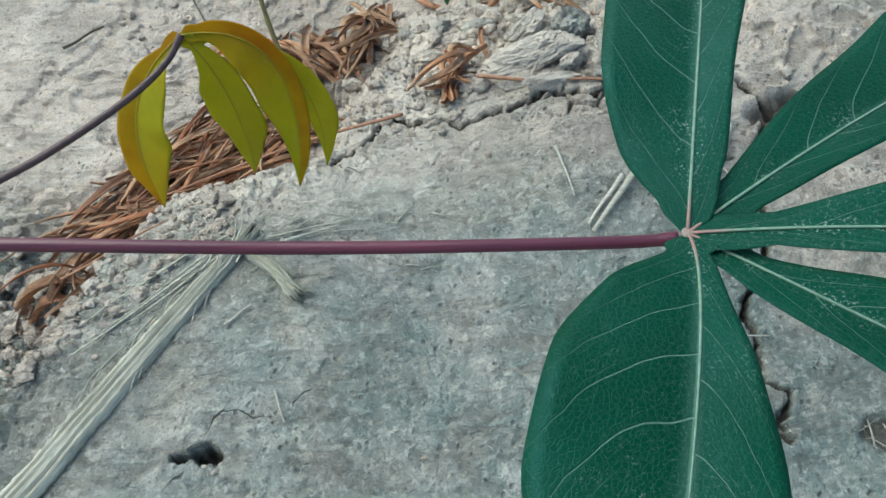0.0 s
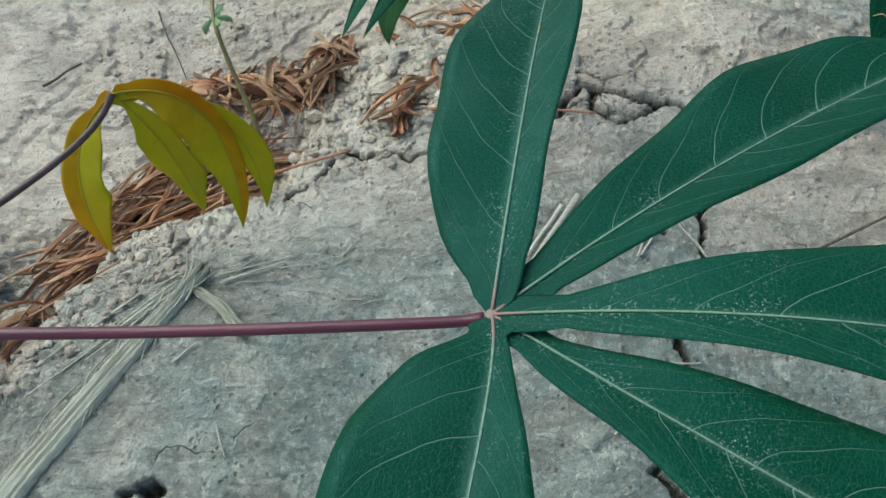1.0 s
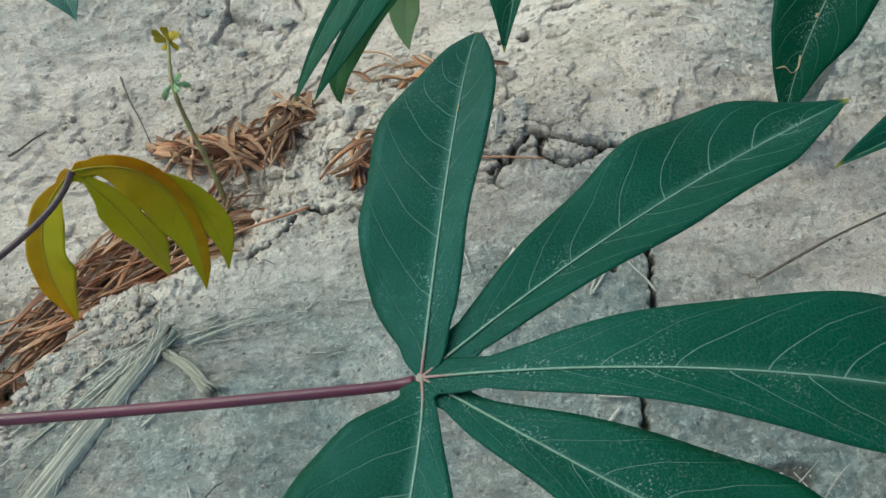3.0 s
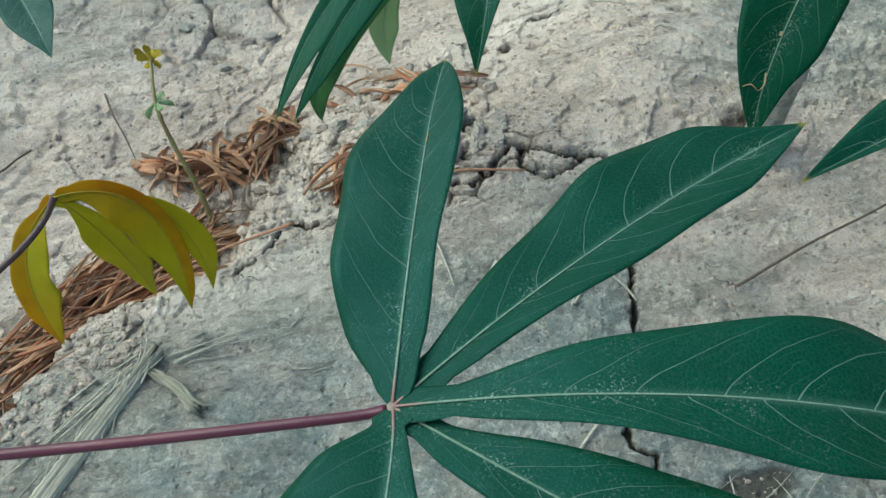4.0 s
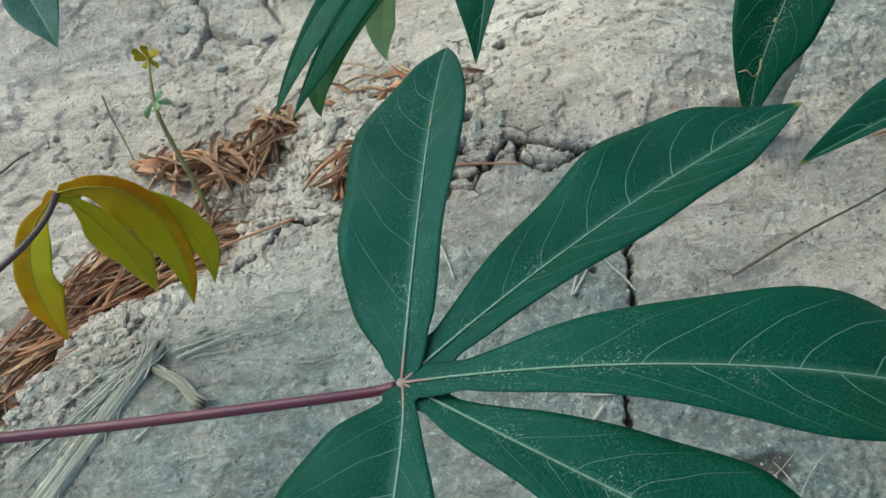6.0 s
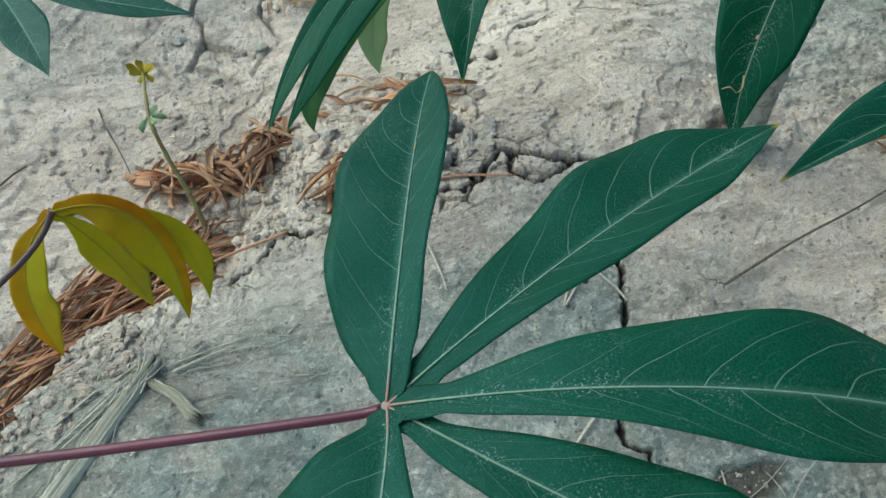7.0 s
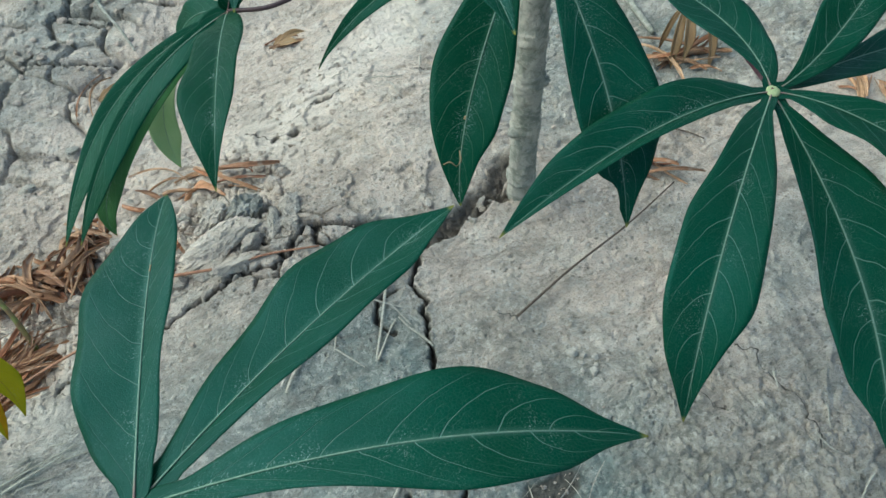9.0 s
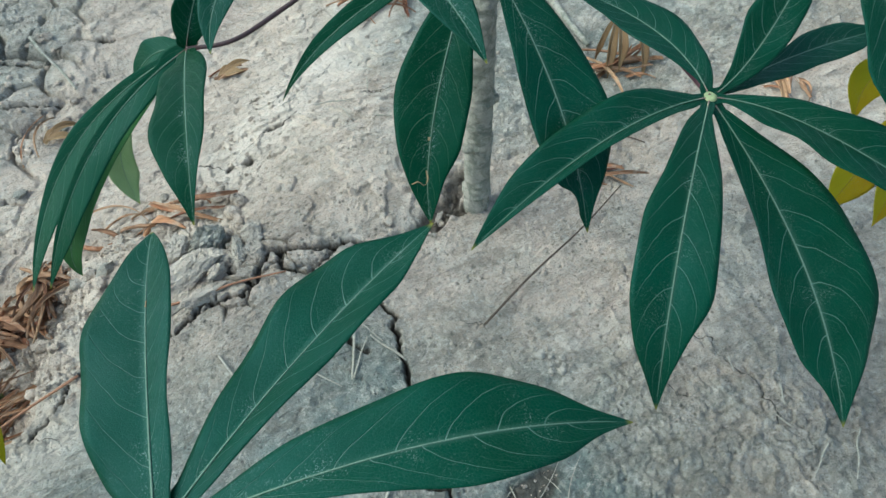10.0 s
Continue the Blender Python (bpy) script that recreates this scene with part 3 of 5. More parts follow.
def tube(bm, line, radius, sides=8, flat=1.0, seed=0):
    """A tube along a line; radius is a function of 0..1 along it."""
    rings, up = [], Vector((0.13, 0.21, 0.97))
    for i, p in enumerate(line):
        t = (line[min(i + 1, len(line) - 1)] - line[max(i - 1, 0)]).normalized()
        s = t.cross(up).normalized()
        u = s.cross(t)
        r = radius(i / (len(line) - 1))
        rings.append([bm.verts.new(p + r * (math.cos(2 * math.pi * k / sides) * s + flat * math.sin(2 * math.pi * k / sides) * u)) for k in range(sides)])
    for a, b in zip(rings, rings[1:]):
        for k in range(sides):
            bm.faces.new((a[k], a[(k + 1) % sides], b[(k + 1) % sides], b[k]))
    bm.faces.new(rings[0][::-1])
    bm.faces.new(rings[-1])
    return bm


# ---- cassava leaves ----
def rib_line(hub, mid, tip, n):
    hub, mid, tip = Vector(hub), Vector(mid), Vector(tip)
    c = 2 * mid - (hub + tip) / 2
    return [(1 - s) ** 2 * hub + 2 * s * (1 - s) * c + s * s * tip for s in (i / n for i in range(n + 1))]


OUTLINE = ((0, 0), (0.07, 0.10), (0.14, 0.25), (0.24, 0.50), (0.34, 0.69), (0.44, 0.84), (0.54, 0.96), (0.61, 1.0), (0.68, 0.95), (0.76, 0.79), (0.84, 0.555), (0.91, 0.31), (0.955, 0.15), (0.985, 0.05), (1, 0.012))


def lobe_width(s, peak, full, sharp):
    """Half width along a finger: straight out from the hub, broadest at the peak, then tapering to the tip."""
    s = 0.61 * s / peak if s < peak else 0.61 + 0.39 * (s - peak) / (1 - peak)
    for (s0, w0), (s1, w1) in zip(OUTLINE, OUTLINE[1:]):
        if s <= s1:
            w = w0 + (w1 - w0) * (s - s0) / (s1 - s0)
            return w**full if s < 0.61 else w**sharp
    return 0.0


KNOTS = (0.0, 0.12, 0.28, 0.45, 0.62, 0.78, 0.90, 1.0)


def drawn_width(widths, s):
    """Half width along a finger from its half widths at the knots, joined by a smooth line without overshoot."""
    y = (0.0, *widths, 0.0002)
    h = [b - a for a, b in zip(KNOTS, KNOTS[1:])]
    d = [(b - a) / g for a, b, g in zip(y, y[1:], h)]
    m = [d[0], *(3 * (p + q) / ((2 * q + p) / a + (q + 2 * p) / b) if a * b > 0 else 0.0 for a, b, p, q in zip(d, d[1:], h, h[1:])), d[-1]]
    i = min(sum(s >= k for k in KNOTS[1:]), len(h) - 1)
    t = (s - KNOTS[i]) / h[i]
    return y[i] * (1 + 2 * t) * (1 - t) ** 2 + m[i] * h[i] * t * (1 - t) ** 2 + y[i + 1] * t * t * (3 - 2 * t) + m[i + 1] * h[i] * t * t * (t - 1)


def lobe(leaf, hub, mid, tip, left, right, face, fold=16.0, full=0.9, material=LEAF, rib=RIB, blush=0.0, seed=0, nick=0.0, peaks=(0.61, 0.61), lift=(1.0, 1.0), web=0.0068, sharp=1.12):
    """One finger of a leaf: a thin blade folded along its midrib, broadest past the middle, drawn out to a point.
    left, right: the half widths (one number, or six along it); face: where its upper side looks; fold: how far the halves rise from flat;
    peaks: where along it each half is broadest; lift: how much of the fold each half takes."""
    rnd = random.Random(seed)
    origin = leaf.location
    n, k = 44, 7
    line = [p - origin for p in rib_line(hub, mid, tip, n)]
    face = Vector(face).normalized()
    bm = bmesh.new()
    uv = bm.loops.layers.uv.new("UVMap")
    rose = bm.verts.layers.float.new("blush")
    length = sum((b - a).length for a, b in zip(line, line[1:]))
    phase, rate = rnd.uniform(0, 6), rnd.uniform(2.2, 3.6)
    up_grid, low_grid, where = [], [], {}
    for i, p in enumerate(line):
        s = i / n
        t = (line[min(i + 1, n)] - line[max(i - 1, 0)]).normalized()
        side = t.cross(face).normalized()
        normal = side.cross(t).normalized()
        rows_up, rows_low = [], []
        for j in range(-k, k + 1):
            u = j / k
            wide = left if j < 0 else right
            w = drawn_width(wide, s) if isinstance(wide, tuple) else wide * lobe_width(s, peaks[j >= 0], full, sharp)
            reach = min(1.0, s * length / (3.0 * web))
            start = max(0.0, 1 - s * length / web)
            w = max(w, web * (1 - reach**4) ** 0.5 * (0.75 + 0.25 * reach) * (1 - start**2) ** 0.5 + 0.0010 * (1 - s))
            if nick and s > 0.60 and j > 0:
                w *= 1 - nick * smooth(np.array(s), 0.80, 0.86).item() * (1 - 0.4 * smooth(np.array(s), 0.9, 0.93).item())
            tilt = radians(fold) * lift[j >= 0] * (1 - 0.35 * abs(u)) * max(0.0, min(1.0, (s * length - 0.010) / 0.025))
            ripple = 0.055 * w * math.sin(rate * 6.28 * s + phase + (2.1 if j < 0 else 0)) * u * u
            q = p + w * u * math.cos(tilt) * side + (abs(u) * w * math.sin(tilt) + ripple - 0.0004 + 0.00005 * (seed % 7)) * normal
            for rows, gap in ((rows_up, 0.0), (rows_low, -0.00028 * (1 - 0.6 * abs(u)))):
                v = bm.verts.new(q + gap * normal)
                v[rose] = min(1.0, max(0.0, abs(blush) * (0.95 if j * blush < 0 else 0.25) + 0.25 * abs(blush) * math.sin(5 * s + phase)))
                where[v] = ((u + 1) / 2, s)
                rows.append(v)
        up_grid.append(rows_up)
        low_grid.append(rows_low)
    quads = []
    for i in range(n):
        for j in range(2 * k):
            quads.append((up_grid[i][j], up_grid[i][j + 1], up_grid[i + 1][j + 1], up_grid[i + 1][j]))
            quads.append((low_grid[i][j], low_grid[i + 1][j], low_grid[i + 1][j + 1], low_grid[i][j + 1]))
        for j, turn in ((0, 1), (2 * k, -1)):
            edge = (up_grid[i][j], up_grid[i + 1][j], low_grid[i + 1][j], low_grid[i][j])
            quads.append(edge[::turn])
    for q in quads:
        f = bm.faces.new(q)
        for loop in f.loops:
            loop[uv].uv = where[loop.vert]
    bm.normal_update()
    blade = part("lobe", bm, material, leaf)
    ridge = bmesh.new()
    tube(ridge, [p + 0.00005 * face for p in line[:-2]], lambda s: 0.00042 * (1 - s) ** 0.9 + 0.00006, 6, 0.7)
    part("midrib", ridge, rib, blade)
    return blade


def petiole(leaf, points, thick, thin, material, label):
    origin = leaf.location
    bm = bmesh.new()
    tube(bm, bend([Vector(p) - origin for p in points], 14), lambda s: thick * (1 - s) + thin * s + 0.25 * thin * max(0, s - 0.93) / 0.07, 12)
    part("petiole", bm, material, leaf, label)


def boss(leaf, size, material):
    bm = bmesh.new()
    bmesh.ops.create_uvsphere(bm, u_segments=14, v_segments=9, radius=size)
    for v in bm.verts:
        v.co.z *= 0.42
        v.co += 0.12 * size * noise.noise_vector(v.co * 300)
    part("hub", bm, material, leaf, "pale hub where the ribs meet")


# the large leaf close to the camera
A = (0.070, 0.195, 0.259)
big = thing("cassava_leaf", A, "large dark green five-lobed cassava leaf on a crimson stalk", "leaf", "cassava leaves")
petiole(big, [(-0.385, 0.235, 0.262), (-0.29, 0.212, 0.274), (-0.19, 0.2031, 0.2703), (-0.10, 0.2005, 0.2641), (-0.02, 0.1986, 0.2569), (0.050, 0.1955, 0.2562), (0.068, 0.195, 0.2568)], 0.0021, 0.00155, PETIOLE, "smooth crimson stalk")
boss(big, 0.0016, HUB)
lobe(big, A, (0.0885, 0.2741, 0.2725), (0.1021, 0.3255, 0.2721), (0.0182, 0.0254, 0.0262, 0.0215, 0.0120, 0.0066), (0.0082, 0.0094, 0.0120, 0.0133, 0.0098, 0.0053), (-0.10, 0.0, 1), 18, seed=1, lift=(0.7, 1.3), web=0.0068)
lobe(big, A, (0.1402, 0.2352, 0.2653), (0.2145, 0.2668, 0.2698), (0.0068, 0.0137, 0.0196, 0.0249, 0.0205, 0.0084), (0.0060, 0.0090, 0.0126, 0.0143, 0.0132, 0.0075), (0.0, 0.0, 1), 16, seed=2, lift=(0.5, 1.5), web=0.0068)
lobe(big, A, (0.1652, 0.1755, 0.2711), (0.2433, 0.1556, 0.2487), (0.0067, 0.0154, 0.0211, 0.0241, 0.0160, 0.0051), (0.0056, 0.0088, 0.0145, 0.0194, 0.0149, 0.0056), (0.0, 0.0, 1), 10, seed=3, web=0.0056)
lobe(big, A, (0.1307, 0.1470, 0.2599), (0.1853, 0.1114, 0.2502), (0.0040, 0.0118, 0.0178, 0.0209, 0.0149, 0.0074), (0.0070, 0.0101, 0.0168, 0.0194, 0.0143, 0.0072), (0.02, -0.05, 1), 12, seed=4, web=0.0048)
lobe(big, A, (0.0624, 0.1509, 0.2599), (0.0325, 0.0579, 0.2495), (0.0029, 0.0062, 0.0126, 0.0186, 0.0146, 0.0075), (0.0073, 0.0219, 0.0315, 0.0331, 0.0221, 0.0108), (-0.05, -0.05, 1), 12, seed=5, web=0.0066)

# the young leaf
B = (-0.1140, 0.3870, 0.1750)
young = thing("cassava_leaf", B, "young yellow-olive cassava leaf hanging limp from a bent purple stalk", "leaf", "cassava leaves")
petiole(young, [(-0.385, 0.245, 0.120), (-0.28, 0.288, 0.136), (-0.1974, 0.3243, 0.1500), (-0.1716, 0.3373, 0.1550), (-0.1464, 0.3546, 0.1600), (-0.1306, 0.3681, 0.1640), (-0.1202, 0.3785, 0.1690), B], 0.0021, 0.0016, PETIOLE_DULL, "thin purple-brown stalk")
for mid, tip, lw, rw, face, fold, blush, seed in (
    ((-0.1489, 0.3761, 0.1359), (-0.1455, 0.3493, 0.0912), (0.0044, 0.0150, 0.0195, 0.0230, 0.0190, 0.0110), (0.0030, 0.0075, 0.0094, 0.0105, 0.0100, 0.0042), (-0.25, -0.75, 0.65), 18, -0.9, 11),
    ((-0.1024, 0.3858, 0.1315), (-0.1105, 0.3997, 0.0579), (0.0051, 0.0109, 0.0142, 0.0160, 0.0100, 0.0050), (0.0022, 0.0070, 0.0139, 0.0139, 0.0095, 0.0050), (-0.1, -0.80, 0.55), 10, 0.05, 12),
    ((-0.0694, 0.3940, 0.1417), (-0.0588, 0.3759, 0.0867), (0.0012, 0.0030, 0.0063, 0.0095, 0.0110, 0.0060), (0.0012, 0.0025, 0.0035, 0.0045, 0.0050, 0.0022), (0.35, -0.65, 0.6), 10, 0.05, 13),
    ((-0.0747, 0.3900, 0.1488), (-0.0764, 0.3712, 0.0752), (0.0058, 0.0069, 0.0071, 0.0078, 0.0070, 0.0050), (0.0052, 0.0147, 0.0170, 0.0170, 0.0110, 0.0050), (0.20, -0.70, 0.65), 20, 1.0, 14),
):
    lobe(young, B, mid, tip, lw, rw, face, fold, 0.6, LEAF_YOUNG, RIB_YOUNG, blush, seed, peaks=(0.55, 0.55), web=0.004)

# the leaf with seven fingers beside the stem
G = (0.4134, 0.3187, 0.2110)
seven = thing("cassava_leaf", G, "dark green seven-lobed cassava leaf with drooping tips", "leaf", "cassava leaves")
petiole(seven, [(0.352, 0.475, 0.275), (0.3984, 0.4626, 0.2470), (0.4236, 0.4169, 0.2142), (0.4255, 0.3547, 0.2020), G], 0.0022, 0.0016, PETIOLE, "red stalk")
boss(seven, 0.0042, HUB_PALE)
for mid, tip, lw, rw, face, fold, seed in (
    ((0.3370, 0.3146, 0.2180), (0.2429, 0.2973, 0.1986), (0.0057, 0.0072, 0.0066, 0.0062, 0.0048, 0.0027), (0.0081, 0.0172, 0.0204, 0.0187, 0.0157, 0.0079), (0.05, -0.15, 1), 28, 21),
    ((0.3328, 0.2384, 0.2082), (0.2908, 0.1892, 0.1533), (0.0065, 0.0150, 0.0187, 0.0205, 0.0108, 0.0041), (0.0099, 0.0151, 0.0215, 0.0215, 0.0161, 0.0069), (-0.20, -0.35, 1), 16, 22),
    ((0.4098, 0.2216, 0.1649), (0.3791, 0.1433, 0.1289), (0.0112, 0.0255, 0.0343, 0.0332, 0.0197, 0.0082), (0.0085, 0.0142, 0.0204, 0.0238, 0.0194, 0.0077), (-0.10, -0.45, 1), 10, 23),
    ((0.4540, 0.2756, 0.2013), (0.4930, 0.1969, 0.1763), (0.0036, 0.0073, 0.0133, 0.0179, 0.0210, 0.0122), (0.0047, 0.0150, 0.0170, 0.0215, 0.0200, 0.0110), (-0.10, -0.15, 1), 26, 24),
    ((0.4944, 0.3335, 0.1975), (0.5720, 0.3316, 0.1881), (0.0018, 0.0035, 0.0070, 0.0123, 0.0116, 0.0060), (0.0052, 0.0108, 0.0134, 0.0136, 0.0125, 0.0065), (0.05, -0.35, 1), 18, 25),
    ((0.4603, 0.3335, 0.2190), (0.5187, 0.3623, 0.2493), (0.0020, 0.0060, 0.0129, 0.0184, 0.0156, 0.0081), (0.0027, 0.0067, 0.0110, 0.0131, 0.0129, 0.0070), (0.05, -0.45, 1), 14, 26),
    ((0.4165, 0.3776, 0.2207), (0.3907, 0.4491, 0.2255), (0.0030, 0.0095, 0.0165, 0.0160, 0.0110, 0.0050), (0.0080, 0.0130, 0.0170, 0.0160, 0.0110, 0.0050), (0.05, -0.45, 1), 14, 27),
):
    lobe(seven, G, mid, tip, lw, rw, face, fold, 0.9, seed=seed, web=0.0040)

# the drooping leaf over the furrow
C = (0.1490, 0.5027, 0.2400)
droop = thing("cassava_leaf", C, "dark green cassava leaf with long fingers hanging limp", "leaf", "cassava leaves")
petiole(droop, [(0.330, 0.478, 0.235), (0.2750, 0.5152, 0.2532), (0.2215, 0.5106, 0.2404), (0.1789, 0.4954, 0.2394), C], 0.0019, 0.0014, PETIOLE_DULL, "dull purple stalk")
for mid, tip, lw, rw, face, fold, mat, seed in (
    ((0.0543, 0.5184, 0.1883), (-0.0116, 0.4745, 0.1228), (0.0089, 0.0130, 0.0190, 0.0190, 0.0160, 0.0085), (0.0040, 0.0060, 0.0080, 0.0065, 0.0040, 0.0022), (-0.55, -0.55, 0.75), 24, LEAF_MID, 31),
    ((0.0711, 0.4764, 0.2117), (0.0056, 0.4543, 0.1383), (0.0090, 0.0129, 0.0139, 0.0144, 0.0120, 0.0060), (0.0030, 0.0040, 0.0045, 0.0040, 0.0030, 0.0015), (-0.35, -0.65, 0.75), 20, LEAF_MID, 32),
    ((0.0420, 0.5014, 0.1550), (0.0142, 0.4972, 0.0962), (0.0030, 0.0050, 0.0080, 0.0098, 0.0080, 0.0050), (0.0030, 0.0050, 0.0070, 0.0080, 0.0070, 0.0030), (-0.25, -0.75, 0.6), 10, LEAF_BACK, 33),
    ((0.1347, 0.4200, 0.2571), (0.1154, 0.3630, 0.2296), (0.0095, 0.0146, 0.0126, 0.0104, 0.0053, 0.0020), (0.0070, 0.0143, 0.0170, 0.0198, 0.0140, 0.0063), (-0.15, -0.25, 1), 16, LEAF_DEEP, 34),
    ((0.0806, 0.5739, 0.1484), (0.0629, 0.5786, 0.0695), (0.0030, 0.0050, 0.0070, 0.0095, 0.0118, 0.0065), (0.0045, 0.0098, 0.0138, 0.0149, 0.0124, 0.0073), (-0.05, -0.80, 0.55), 10, LEAF_PALE, 35),
    ((0.1264, 0.5233, 0.2311), (0.1073, 0.5344, 0.2071), 0.0115, 0.0115, (-0.3, -0.4, 0.8), 14, LEAF_MID, 36),
    ((0.1598, 0.5056, 0.2590), (0.1800, 0.5147, 0.2851), 0.0120, 0.0110, (-0.1, -0.85, 0.5), 20, LEAF_DEEP, 37),
):
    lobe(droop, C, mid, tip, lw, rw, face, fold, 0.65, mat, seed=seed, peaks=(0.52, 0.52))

# the leaf over the stem's foot
H = (0.3192, 0.4210, 0.2930)
hung = thing("cassava_leaf", H, "dark green cassava leaf with scarred and torn finger tips", "leaf", "cassava leaves")
petiole(hung, [(0.340, 0.474, 0.300), (0.3391, 0.4575, 0.3118), H], 0.0020, 0.0016, PETIOLE_DULL, "dull purple stalk")
lobe(hung, H, (0.2359, 0.4244, 0.2721), (0.1874, 0.4243, 0.2365), (0.0033, 0.0061, 0.0066, 0.0052, 0.0030, 0.0012), (0.0033, 0.0064, 0.0072, 0.0060, 0.0032, 0.0013), (-0.05, -0.55, 0.9), 16, material=LEAF_DEEP, seed=41)
lobe(hung, H, (0.2588, 0.3660, 0.2388), (0.2326, 0.3262, 0.1982), (0.0045, 0.0140, 0.0193, 0.0180, 0.0098, 0.0050), (0.0089, 0.0186, 0.0241, 0.0193, 0.0112, 0.0048), (-0.15, -0.50, 0.9), 14, material=LEAF_DEEP, seed=42)
lobe(hung, H, (0.3266, 0.3503, 0.2320), (0.3150, 0.2931, 0.1734), (0.0110, 0.0180, 0.0248, 0.0271, 0.0176, 0.0062), (0.0043, 0.0120, 0.0180, 0.0195, 0.0150, 0.0080), (-0.10, -0.50, 0.9), 10, seed=43, nick=0.6)


def blemish(leaf, points, thick, name, label):
    """A dry scar eaten into a blade."""
    bm = bmesh.new()
    tube(bm, bend([Vector(p) - leaf.location for p in points], 5), lambda s: thick * (0.7 + 0.3 * math.sin(9 * s)), 6, 0.5)
    part(name, bm, SCAR, leaf, label)


blemish(hung, [(0.2310, 0.3434, 0.2148), (0.2348, 0.3432, 0.2152), (0.2373, 0.3409, 0.2132), (0.2403, 0.3423, 0.2148), (0.2416, 0.3458, 0.2182)], 0.0005, "scar", "dry tan line gnawed into the blade")
blemish(hung, [(0.2503, 0.3573, 0.2299), (0.2493, 0.3562, 0.2288)], 0.0009, "spot", "small tan hole")
blemish(big, [(0.0909, 0.2835, 0.2735), (0.0914, 0.2852, 0.2737), (0.0918, 0.2866, 0.2736)], 0.0004, "spot", "small brown scar on the midrib")

# leaves that reach in from above and from the edges
L = (0.2294, 0.3665, 0.3655)
over = thing("cassava_leaf", L, "green cassava leaf hanging low over the others", "leaf", "cassava leaves")
petiole(over, [(0.345, 0.474, 0.345), (0.2900, 0.4200, 0.3720), L], 0.0019, 0.0015, PETIOLE_DULL, "dull purple stalk")
lobe(over, L, (0.1820, 0.3850, 0.3440), (0.1567, 0.3513, 0.3300), (0.0045, 0.0070, 0.0085, 0.0085, 0.0065, 0.0032), (0.0045, 0.0070, 0.0085, 0.0085, 0.0065, 0.0032), (0, -0.35, 1), 12, seed=51, web=0.004)
lobe(over, L, (0.2390, 0.3050, 0.3640), (0.2412, 0.2576, 0.3500), (0.0060, 0.0085, 0.0100, 0.0095, 0.0065, 0.0030), (0.0060, 0.0090, 0.0105, 0.0100, 0.0070, 0.0030), (-0.1, -0.35, 1), 18, seed=52, web=0.004)

K = (0.4847, 0.3215, 0.3029)
edge_leaf = thing("cassava_leaf", K, "bluish green cassava leaf seen in part", "leaf", "cassava leaves")
petiole(edge_leaf, [(0.800, 0.222, 0.330), (0.6600, 0.2700, 0.3450), (0.5500, 0.3100, 0.3250), K], 0.0019, 0.0015, PETIOLE, "red stalk")
lobe(edge_leaf, K, (0.4658, 0.2577, 0.2695), (0.4506, 0.2161, 0.2341), 0.0190, 0.0190, (-0.1, -0.45, 1), 12, seed=53)
lobe(edge_leaf, K, (0.5410, 0.2898, 0.2852), (0.5900, 0.2500, 0.2450), 0.0180, 0.0180, (0.1, -0.35, 1), 12, seed=54)

I = (-0.0744, 0.4010, 0.3034)
left_leaf = thing("cassava_leaf", I, "green cassava leaf with slender pointed fingers", "leaf", "cassava leaves")
petiole(left_leaf, [(-0.385, 0.245, 0.300), (-0.2500, 0.3100, 0.3250), (-0.1400, 0.3700, 0.3120), I], 0.0020, 0.0016, PETIOLE, "purple-red stalk")
lobe(left_leaf, I, (-0.0276, 0.3773, 0.2974), (0.0137, 0.3645, 0.2900), 0.0080, 0.0080, (0, -0.1, 1), 16, seed=61)
lobe(left_leaf, I, (-0.0568, 0.3716, 0.2987), (-0.0370, 0.3314, 0.2974), 0.0100, 0.0100, (0, -0.1, 1), 16, seed=62)
lobe(left_leaf, I, (-0.0557, 0.4202, 0.2924), (-0.0523, 0.4360, 0.2670), 0.0090, 0.0090, (0, -0.6, 0.8), 16, seed=63)

J = (0.5922, 0.2996, 0.1419)
yellow = thing("cassava_leaf", J, "yellowing cassava leaf hanging beneath the green ones", "leaf", "cassava leaves")
petiole(yellow, [(0.800, 0.222, 0.150), (0.7200, 0.2400, 0.1650), (0.6379, 0.2814, 0.1580), J], 0.0018, 0.0014, PETIOLE, "red stalk")
lobe(yellow, J, (0.5625, 0.3186, 0.1615), (0.5424, 0.3094, 0.1353), 0.0140, 0.0140, (-0.2, -0.5, 0.8), 10, 0.7, LEAF_YOUNG, RIB_YOUNG, 0.35, 71)
lobe(yellow, J, (0.5296, 0.2812, 0.1290), (0.4961, 0.2730, 0.1065), 0.0140, 0.0140, (-0.2, -0.5, 0.8), 10, 0.7, LEAF_YOUNG, RIB_YOUNG, 0.45, 72)
lobe(yellow, J, (0.5453, 0.2663, 0.1292), (0.5114, 0.2481, 0.1048), 0.0120, 0.0120, (-0.2, -0.5, 0.8), 10, 0.7, LEAF_YOUNG, RIB_YOUNG, 0.45, 73)


